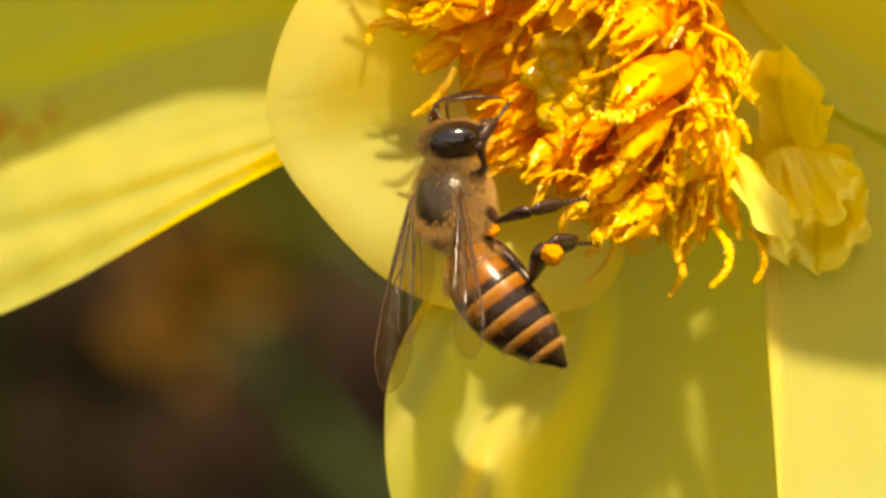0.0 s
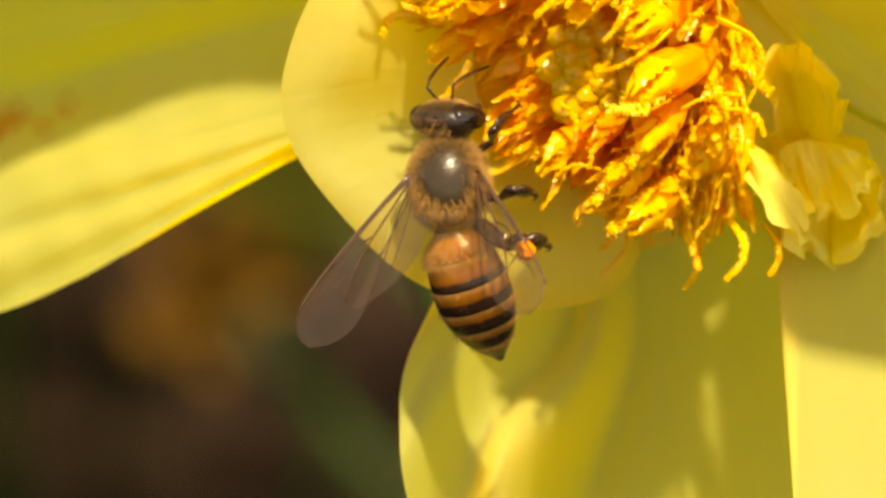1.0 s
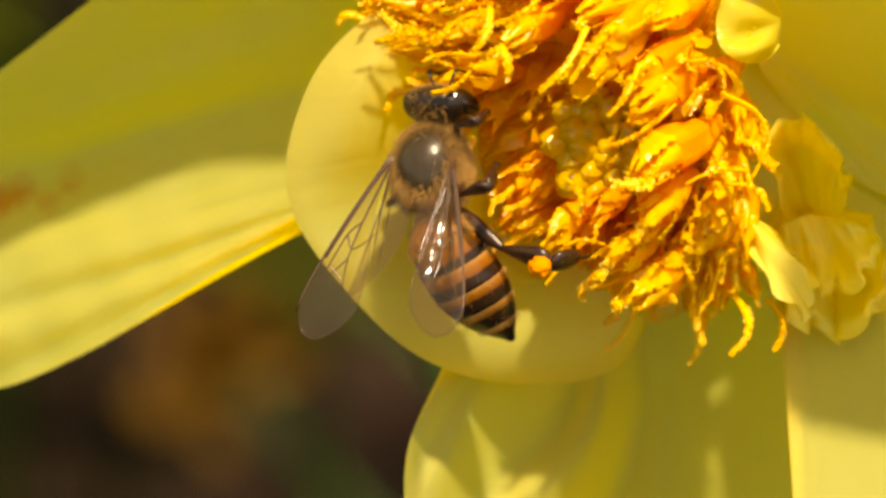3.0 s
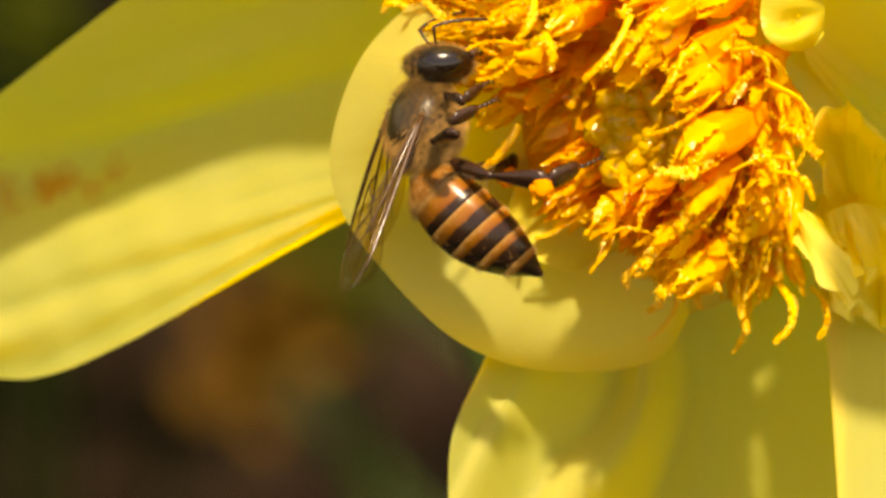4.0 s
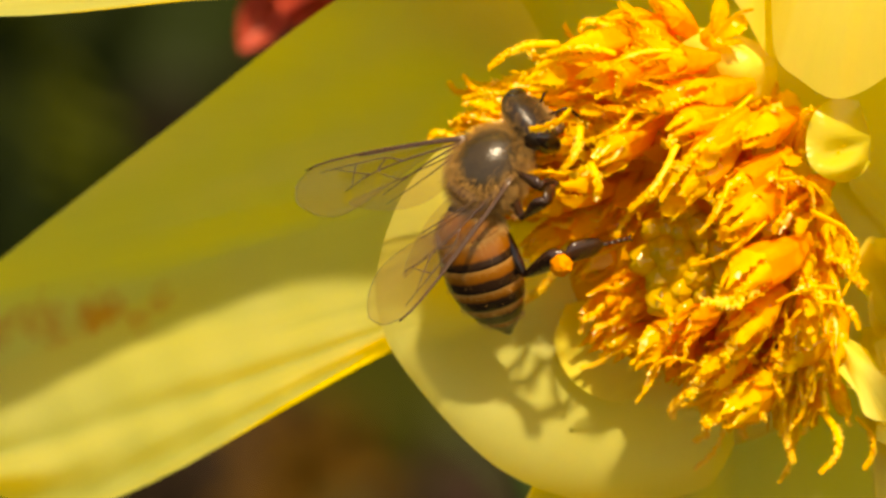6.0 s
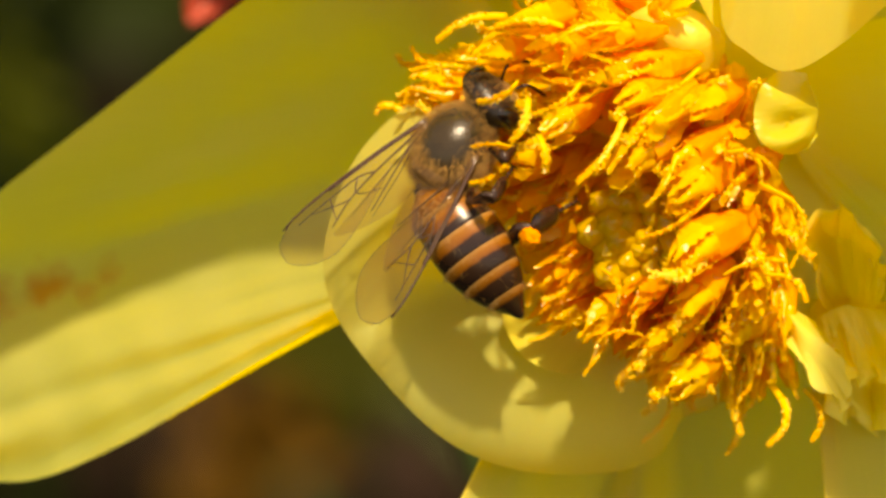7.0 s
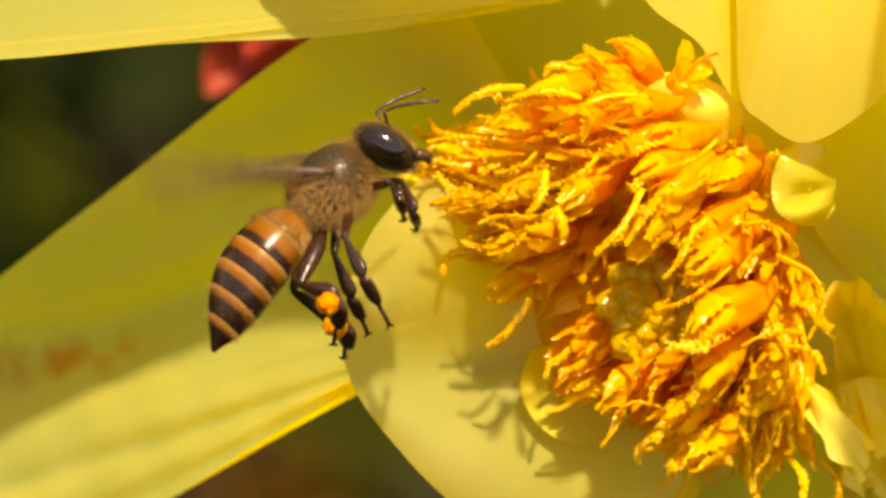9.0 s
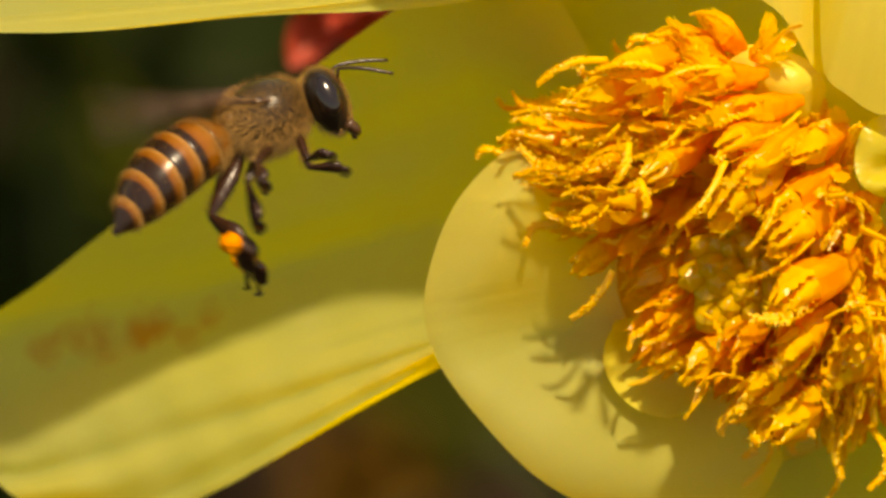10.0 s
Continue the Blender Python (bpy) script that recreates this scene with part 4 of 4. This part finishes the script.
def leg(name, side):
    femur, tibia, tarsus, wide = LEG_SIZES[name]
    bm = bmesh.new()
    tube(bm, [mm(-0.1, 0, 0), mm(femur * 0.35, 0.03, 0.03), mm(femur * 0.75, 0, 0.02), mm(femur, 0, 0)], [0.16 * MM, 0.27 * MM * wide, 0.22 * MM * wide, 0.14 * MM], 10, 14, 0.8)
    top = part(name, bm, CHITIN, bee)
    x, y, z = HIPS[name]
    top.location = mm(x, y * side, z)
    bm = bmesh.new()
    tube(bm, [mm(-0.04, 0, 0), mm(tibia * 0.25, 0, 0), mm(tibia * 0.8, 0.03, 0), mm(tibia, 0, 0)], [0.12 * MM, 0.2 * MM * wide, 0.36 * MM * wide, 0.17 * MM], 12, 16, 0.6)
    shin = part("tibia", bm, CHITIN, top)
    bm = bmesh.new()
    base = tarsus * 0.56
    tube(bm, [mm(0, 0, 0), mm(base * 0.2, 0, 0), mm(base * 0.75, 0, 0), mm(base, 0, 0)], [0.12 * MM, 0.33 * MM * wide, 0.31 * MM * wide, 0.12 * MM], 12, 16, 0.5)
    step = (tarsus - base) / 4
    for j in range(4):
        x0 = base + step * j
        tube(bm, [mm(x0 - 0.04, 0, -0.02 * j * j), mm(x0 + step * 0.6, 0, -0.02 * j * j - 0.03), mm(x0 + step, 0, -0.02 * (j + 1) ** 2)], [0.05 * MM, 0.1 * MM, 0.06 * MM], 7, 4)
    for c in (1, -1):
        tube(bm, [mm(tarsus - 0.02, 0, -0.3), mm(tarsus + 0.16, 0.12 * c, -0.34), mm(tarsus + 0.24, 0.18 * c, -0.52)], [0.06 * MM, 0.04 * MM, 0.012 * MM], 6, 5)
    foot = part("tarsus", bm, CHITIN, top)

    def along(length, thick):
        def root(rng):
            n = Vector((0.5, rng.gauss(0, 1), rng.gauss(0, 1))).normalized()
            return mm(rng.uniform(0.08, 0.95) * length, n.y * thick, n.z * thick * 0.5), n
        return root
    fur("fur", top, along(femur, 0.22 * wide), 130, 0.26 * MM, 0.006 * MM, HAIR, 5)
    if name == "hind_leg":
        bm = bmesh.new()
        ball(bm, mm(tibia * 0.9, -0.3, 0.2), (0.48 * MM, 0.4 * MM, 0.36 * MM), 28, 22, fn=lambda p: p * (1 + 0.28 * noise.noise(p * 1.7) + 0.12 * noise.noise(p * 5) + 0.05 * noise.noise(p * 14)))
        LEGS["pollen", side] = part("pollen_load", bm, POLLEN, top, "packed orange pollen load")
    LEGS[name, side] = (top, shin, foot)


for side in (1, -1):
    for name in LEG_SIZES:
        leg(name, side)


# wings: hinge at the origin, blade towards the tail
def wing(side):
    L = 7.9

    def front(x):
        return 0.10 + 0.42 * math.sin(min(1, x * 1.25) * 1.5708) - 0.7 * max(0, x - 0.8) ** 1.5 * 6

    def rear(x):
        return -0.1 - 1.6 * smoothstep(0.05, 0.8, x) * math.sqrt(max(0.0, 1 - max(0, (x - 0.72) / 0.28) ** 2))

    def blade(a, r):
        x = 0.005 + 0.975 * a
        f, b = min(front(x), 0.5), rear(x)
        if x > 0.8:
            k = math.sqrt(max(0, 1 - ((x - 0.8) / 0.2) ** 2))
            f, b = -0.45 + (f + 0.45) * k, min(-0.45, b)
        y = f + (b - f) * r
        return mm(-x * L, side * y, 0.10 * math.sin(r * 9) * math.sin(x * 3) - 0.25 * x * x)
    bm = bmesh.new()
    sheet(bm, blade, 30, 10)
    fore = part("forewing", bm, WING, bee, "clear brownish wing with dark veins")

    def vein(pts, rad):
        rad *= 1.1 * MM
        bm = bmesh.new()
        tube(bm, [mm(-x * L, side * y, 0.03 - 0.25 * x * x) for x, y in pts], [rad, rad * 0.8, rad * 0.5], 6, 12)
        part("wing_vein", bm, VEIN, fore)
    edge = [(x / 10, min(front(x / 10), 0.5)) for x in range(0, 10)]
    vein(edge, 0.075)
    vein([(0, 0), (0.2, 0.2), (0.42, 0.32), (0.6, 0.4)], 0.06)
    vein([(0, -0.02), (0.18, -0.12), (0.36, -0.2), (0.55, -0.4), (0.7, -0.8)], 0.045)
    vein([(0.02, -0.08), (0.2, -0.45), (0.38, -0.95), (0.5, -1.3)], 0.04)
    vein([(0.36, -0.2), (0.45, 0.08), (0.62, 0.14), (0.82, 0.16)], 0.035)
    vein([(0.45, 0.08), (0.5, -0.3), (0.47, -0.58), (0.38, -0.92)], 0.03)
    vein([(0.62, 0.14), (0.64, -0.25), (0.66, -0.68)], 0.03)
    vein([(0.55, -0.4), (0.62, -0.22), (0.74, 0.15)], 0.03)
    # the fine line round the blade's free margin
    bm = bmesh.new()
    margin = [blade(0.78 + 0.022 * k, 0.0) for k in range(10)] + [blade(1.0 - 0.07 * k, 1.0) for k in range(11)]
    tube(bm, margin, [0.02 * MM, 0.014 * MM, 0.011 * MM, 0.008 * MM], 5, 48)
    part("wing_vein", bm, VEIN, fore)
    fore.location = mm(0.35, side * 1.2, 0.8)
    H = 5.2

    def blade2(a, r):
        x = 0.01 + 0.98 * a
        w = 0.12 + 1.2 * math.sin(math.pi * x ** 0.75) ** 0.8
        return mm(-x * H, side * (0.05 - w * r), -0.2 * x)
    bm = bmesh.new()
    sheet(bm, blade2, 22, 8)
    hind = part("hindwing", bm, WING, bee, "small clear hind wing")
    for pts in (((0, 0.02), (0.4, 0.0), (0.8, -0.05)), ((0, 0.0), (0.35, -0.4), (0.7, -0.7))):
        bm = bmesh.new()
        tube(bm, [mm(-x * H, side * y, 0.02 - 0.2 * x) for x, y in pts], [0.03 * MM, 0.025 * MM, 0.012 * MM], 6, 8)
        part("wing_vein", bm, VEIN, hind)
    hind.location = mm(-0.25, side * 1.2, 0.65)
    return fore, hind


WINGS = {1: wing(1), -1: wing(-1)}


def bee_pose(u, v, d, heading, pitch, roll):
    """Heading: turn of the nose in the picture from right to up; pitch: nose towards the lens; roll: back towards its right flank."""
    m = Matrix.Translation(F(u, v, d)) @ Matrix.Rotation(radians(-heading), 4, "Y")
    return m @ Matrix(((1, 0, 0), (0, 0, -1), (0, 1, 0))).to_4x4() @ Matrix.Rotation(radians(-pitch), 4, "Y") @ Matrix.Rotation(radians(roll), 4, "X")


# seconds; thorax place u v d; heading, pitch, roll
BODY = ((0, 854, 498, 6.0, 95, 0, -43), (0.3, 838, 471, 6.0, 95, 0, -45), (0.5, 841, 471, 6.0, 94, 0, -44), (0.8, 838, 483, 6.0, 92, 0, -32),
        (1.0, 821, 474, 6.0, 92, 0, -8), (1.2, 848, 464, 6.0, 100, 0, 0), (1.3, 836, 473, 6.0, 94, 0, -12), (1.5, 783, 432, 6.0, 94, 0, -32),
        (1.7, 755, 331, 6.0, 90, 0, -32), (2.0, 748, 301, 5.6, 78, 0, -26), (2.2, 784, 321, 5.6, 82, 0, -26), (2.5, 779, 320, 5.6, 84, 0, -26),
        (3.0, 783, 317, 5.6, 84, 0, -26), (3.2, 776, 315, 5.6, 84, 0, -28), (4.3, 677, 251, 5.8, 82, 0, -66), (4.5, 682, 251, 5.8, 84, 0, -50),
        (5.0, 677, 157, 6.0, 68, 0, -36), (5.5, 714, 79, 6.2, 56, 0, -30), (6.0, 729, 110, 6.3, 52, 0, -22), (6.2, 737, 127, 6.3, 50, 0, -22),
        (7.3, 758, 128, 5.3, 58, 0, -20), (7.5, 752, 140, 5.3, 60, 0, -20), (8.0, 755, 138, 5.3, 60, 0, -22), (8.5, 700, 149, 5.0, 68, 0, -36),
        (8.7, 674, 170, 5.4, 76, 0, -42), (8.8, 647, 141, 7.2, 76, 0, -52), (8.9, 609, 54, 8.5, 60, 0, -72), (9.0, 512, 57, 9.5, 42, 0, -68),
        (9.2, 523, 75, 9.5, 38, 0, -70), (9.3, 548, 56, 9.5, 36, 0, -72), (9.5, 522, 63, 9.5, 36, 0, -70), (9.7, 506, 15, 9.5, 30, 0, -72),
        (9.8, 507, -27, 9.5, 27, 0, -72), (9.9, 408, 56, 9.5, 25, 0, -74), (9.97, 262, -10, 9.5, 22, 0, -74), (10, 245, -14, 9.5, 22, 0, -74))

# seconds; the head's own heading, pitch, roll
GAZE = ((0, 97, 0, -72), (0.5, 95, 0, -72), (1.0, 88, 0, -34), (1.2, 92, 0, -30), (1.5, 96, 0, -55), (1.7, 92, 0, -52), (2.0, 76, -25, -30),
        (2.5, 78, -25, -28), (3.2, 82, -20, -30), (4.3, 97, 0, -84), (4.5, 100, 0, -76), (5.0, 22, 38, -22), (5.5, 48, 12, -34), (6.0, 40, 12, -22),
        (6.2, 26, 30, -20), (7.3, 46, 5, -24), (8.0, 48, 0, -24), (8.5, 42, 20, -26), (8.7, 66, 15, -60), (8.9, 70, 0, -78), (9.0, 60, 0, -80),
        (9.5, 46, 0, -80), (9.8, 30, 10, -75), (10, 26, 0, -84))

# seconds; where the tip of the abdomen points: u v
TAIL = ((0, 1062, 798), (0.3, 1108, 729), (0.5, 1074, 723), (0.8, 1063, 749), (1.0, 913, 787), (1.2, 982, 786), (1.3, 975, 747), (1.5, 1003, 621),
        (1.7, 975, 609), (2.0, 895, 604), (2.2, 936, 629), (2.5, 919, 630), (3.0, 925, 619), (3.2, 934, 620), (4.3, 912, 518), (4.5, 911, 520),
        (5.0, 817, 390), (5.5, 822, 374), (6.0, 761, 398), (6.2, 797, 429), (7.3, 911, 434), (7.5, 910, 435), (8.0, 868, 468), (8.5, 936, 317),
        (8.7, 924, 320), (8.8, 908, 320), (8.9, 568, 424), (9.0, 300, 350), (9.2, 268, 316), (9.3, 267, 263), (9.5, 275, 308), (9.7, 238, 235),
        (9.8, 237, 208), (9.9, 167, 270), (10, -22, 193))

# seconds; tip of the right wing u v and its tilt to the line of sight; the same of the left wing
FOLDED = ((0, 896, 765, 60, 734, 830, 50), (0.3, 853, 764, 62, 781, 796, 60), (0.5, 873, 695, 60, 711, 813, 55), (0.8, 919, 789, 40, 696, 789, 35),
          (1.0, 973, 697, 20, 563, 762, 10), (1.2, 1063, 604, 15, 660, 791, 10), (1.3, 997, 773, 30, 605, 752, 20), (1.5, 917, 734, 45, 595, 669, 35),
          (1.7, 812, 617, 45, 611, 622, 30), (2.0, 680, 616, 25, 520, 576, 25), (2.5, 757, 608, 20, 502, 583, 15), (3.0, 800, 611, 20, 560, 619, 20),
          (3.2, 805, 601, 20, 593, 639, 15), (4.3, 524, 543, 72, 589, 513, 60), (4.5, 648, 542, 50, 506, 545, 45), (5.0, 577, 520, 35, 395, 217, 20),
          (5.5, 522, 396, 40, 402, 162, 20), (6.0, 491, 412, 25, 386, 155, 12), (6.2, 537, 434, 25, 387, 194, 12), (7.3, 616, 455, 20, 463, 353, 15),
          (7.5, 610, 450, 18, 448, 350, 15), (8.0, 598, 448, 20, 473, 370, 15), (8.5, 598, 464, 55, 461, 259, 20), (8.7, 592, 475, 60, 472, 285, 25))

# seconds; knee, heel and toe of the right legs: u v each
HIND = ((0, 994, 640, 1022, 572, 1119, 570), (0.5, 913, 539, 1006, 557, 1071, 618), (0.8, 991, 561, 1018, 521, 1055, 504), (1.0, 933, 592, 958, 577, 1013, 592),
        (1.2, 978, 568, 998, 588, 1038, 618), (1.5, 893, 524, 921, 474, 970, 439), (1.7, 839, 421, 911, 443, 1040, 440), (2.0, 792, 434, 890, 451, 1000, 456),
        (2.5, 895, 456, 989, 478, 1085, 473), (3.0, 910, 459, 995, 483, 1085, 469), (3.2, 907, 459, 974, 481, 1073, 478), (4.3, 789, 328, 899, 331, 1004, 283),
        (4.5, 806, 375, 896, 335, 1001, 285), (5.0, 767, 310, 863, 287, 998, 300), (5.5, 797, 279, 872, 249, 982, 229), (6.0, 791, 300, 861, 260, 981, 230),
        (6.2, 810, 319, 870, 274, 985, 224), (7.5, 870, 302, 908, 255, 975, 205), (8.0, 868, 302, 900, 250, 978, 195), (8.5, 828, 284, 903, 232, 1028, 214),
        (8.7, 817, 285, 894, 240, 972, 190), (8.8, 819, 249, 889, 214, 1009, 199), (8.9, 603, 194, 670, 247, 710, 349), (9.0, 452, 237, 522, 262, 512, 352),
        (9.2, 442, 263, 523, 308, 603, 391), (9.3, 460, 190, 502, 248, 473, 338), (9.5, 445, 248, 520, 285, 568, 355), (9.7, 399, 208, 492, 262, 568, 329),
        (9.8, 397, 168, 487, 250, 587, 298), (9.9, 333, 230, 389, 264, 360, 360), (10, 147, 166, 205, 211, 215, 301))
MIDDLE = ((0, 934, 532, 994, 513, 1094, 490), (0.5, 933, 483, 991, 475, 1086, 508), (1.0, 908, 507, 943, 487, 988, 502), (1.5, 900, 432, 943, 394, 990, 339),
          (2.0, 820, 334, 865, 301, 915, 216), (2.5, 837, 378, 882, 328, 912, 233), (3.0, 835, 364, 885, 349, 905, 299), (4.3, 699, 265, 749, 243, 841, 225),
          (4.5, 751, 255, 806, 225, 856, 180), (5.0, 758, 217, 820, 162, 867, 107), (5.5, 782, 164, 842, 149, 892, 119), (6.0, 786, 195, 826, 165, 853, 125),
          (6.2, 790, 224, 835, 214, 857, 159), (7.5, 785, 205, 830, 185, 885, 110), (8.0, 773, 200, 833, 190, 888, 120), (8.5, 758, 209, 800, 172, 808, 124),
          (8.7, 710, 158, 767, 158, 762, 210), (8.9, 645, 118, 685, 158, 740, 218), (9.0, 532, 152, 564, 222, 614, 312), (9.5, 520, 138, 552, 158, 550, 225),
          (9.8, 487, 58, 532, 58, 487, 118), (10, 230, 71, 240, 101, 250, 133))
FORE = ((0, 912, 435, 904, 390, 957, 320), (0.5, 899, 401, 874, 358, 956, 328), (1.0, 898, 404, 904, 377, 953, 332), (1.5, 815, 344, 835, 309, 887, 279),
        (2.0, 810, 271, 860, 258, 885, 231), (2.5, 862, 273, 882, 273, 889, 243), (3.0, 828, 241, 865, 234, 892, 209), (4.3, 724, 203, 759, 218, 814, 183),
        (4.5, 751, 200, 788, 210, 811, 185), (5.0, 760, 137, 791, 144, 801, 97), (5.5, 752, 84, 792, 94, 852, 84), (6.0, 776, 115, 816, 140, 853, 128),
        (6.2, 805, 139, 832, 159, 867, 139), (7.5, 825, 120, 845, 135, 872, 100), (8.0, 818, 115, 834, 135, 870, 110), (8.5, 768, 124, 798, 136, 840, 114),
        (8.7, 762, 142, 792, 112, 810, 145), (9.0, 614, 54, 628, 82, 640, 132), (9.5, 620, 75, 645, 103, 610, 151), (9.8, 532, 20, 577, 10, 587, 36),
        (10, 320, 63, 355, 53, 373, 71))
LIFT_OFF = 8.85
TO_LENS = Vector((0, -1, 0))


def at_time(rows, t):
    """A row of a table at any time, from its neighbours."""
    if t <= rows[0][0]:
        return rows[0][1:]
    for a, b in zip(rows, rows[1:]):
        if t <= b[0]:
            f = (t - a[0]) / (b[0] - a[0])
            return [x + (y - x) * f for x, y in zip(a[1:], b[1:])]
    return rows[-1][1:]


def reach(root, u, v, length, side=-1):
    """The end of a rigid limb that starts at root and shows at u, v; side 1: it leans towards the lens, -1: away."""
    d = -root.y * 1000
    for _ in range(3):
        flat = F(u, v, d) - root
        flat.y = 0
        deep = math.sqrt(max(0.0, length ** 2 - flat.length_squared))
        d = (-root.y + side * deep) * 1000
    return root + (flat + Vector((0, -side * deep, 0))).normalized() * length


def basis(way, up):
    x = way.normalized()
    y = up.cross(x).normalized()
    return Matrix((x, y, x.cross(y))).transposed()


def turned(way, up, own_way=Vector((1, 0, 0)), own_up=Vector((0, 0, 1))):
    """The turn that brings a part's own axes to the given ones."""
    return basis(way, up) @ basis(own_way, own_up).transposed()


def placed(where, turn):
    return Matrix.Translation(where) @ turn.to_4x4()


def motions():
    times = sorted({r[0] for r in BODY + FOLDED + HIND + TAIL})
    bodies = {t: bee_pose(*at_time(BODY, t)) for t in times}
    walk(bee, [(t, W @ bodies[t]) for t in times])
    hinge, neck = mm(-1.75, 0, -0.1), mm(2.35, 0, -0.2)
    tails, heads, limbs = [], [], {}
    for t in times:
        body = bodies[t]
        back = body.to_3x3()
        own = back.transposed()
        root = body @ hinge
        tip = reach(root, *at_time(TAIL, t), ABD_TIP.length, -1 if t < LIFT_OFF else 1)
        tails.append((t, placed(hinge, own @ turned(tip - root, back @ Vector((0, 0, 1)), ABD_TIP))))
        heads.append((t, placed(neck, own @ bee_pose(0, 0, 0, *at_time(GAZE, t)).to_3x3())))
        for name, table in (("hind_leg", HIND), ("middle_leg", MIDDLE), ("fore_leg", FORE)):
            row, (femur, tibia, tarsus, wide) = at_time(table, t), LEG_SIZES[name]
            x, y, z = HIPS[name]
            joints = [body @ mm(x, -y, z)]
            for k, (length, side) in enumerate(((femur, 1), (tibia, 1), (tarsus, -1))):
                joints.append(reach(joints[-1], row[2 * k], row[2 * k + 1], length * MM, side))
            for side in (-1, 1):
                hip = mm(x, side * y, z)
                ways = [(b - a).normalized() for a, b in zip(joints, joints[1:])]
                if side > 0:
                    # the far legs follow the near ones, deeper under the body
                    ways = [(w + (Vector((-0.3, 1.25, 0.05)) if t < LIFT_OFF else Vector((0.0, 0.6, -0.15)))).normalized() for w in ways]
                knee = body @ hip + ways[0] * femur * MM
                heel = knee + ways[1] * tibia * MM
                turns = [turned(w, TO_LENS + Vector((0.05, 0, 0.02))) for w in ways]
                top = placed(body @ hip, turns[0])
                limbs.setdefault((name, side), []).append((t, body.inverted() @ top, top.inverted() @ placed(knee, turns[1]), top.inverted() @ placed(heel, turns[2])))
    walk(abdomen, tails)
    walk(head, heads)
    # the feelers hang to the flower while it feeds and point ahead in flight
    socket = Matrix.Translation(mm(0.66, 0, 0))
    for ob, lag in zip(ANTENNAE, (0.0, 12.0)):
        walk(ob, [(t, socket @ pose(0, 0, 0, 0, swing + lag, 0) @ socket.inverted()) for t, swing in ((0, 0), (1.2, -25), (1.7, 0), (4.5, -8), (6.2, 5), (8.0, -10), (8.7, -25), (9.0, -45), (9.5, -55), (10, -62))])
    for key, rows in limbs.items():
        for k, ob in enumerate(LEGS[key]):
            walk(ob, [(r[0], r[1 + k]) for r in rows])
        if key[0] == "hind_leg":
            walk(LEGS["pollen", key[1]], [(r[0], r[2]) for r in rows])
    # wings rest along the back, then beat once it is off the petal
    for side, col in ((-1, 0), (1, 3)):
        fore, hind = WINGS[side]
        root, root_hind = fore.location.copy(), hind.location.copy()
        rows = []
        for t in [x for x in times if x < LIFT_OFF]:
            body, (u, v, tilt) = bodies[t], at_time(FOLDED, t)[col:col + 3]
            back = body.to_3x3()
            way = reach(body @ root, u, v, 7.7 * MM, -side) - body @ root
            dorsal = back @ Vector((0, 0, 1))
            up = max((Matrix.Rotation(radians(s * tilt), 3, way) @ TO_LENS for s in (1, -1)), key=lambda n: n.dot(dorsal))
            rows.append((t, back.transposed() @ turned(way, up, mm(-7.7, -side * 0.45, -0.2))))
        # two thirtieths of a second up, one down
        for k in range(12):
            for late, lift in ((1 / 15, -15.0), (2 / 15, 85.0)):
                t = LIFT_OFF + 0.05 + k / 10 + late
                if t <= 10.04:
                    rows.append((t, pose(0, 0, 0, side * 12, lift, side * 24).to_3x3()))
        walk(fore, [(t, placed(root, m)) for t, m in rows])
        walk(hind, [(t, placed(root_hind, m @ Matrix.Rotation(radians(side * 9), 3, "Z"))) for t, m in rows])


motions()
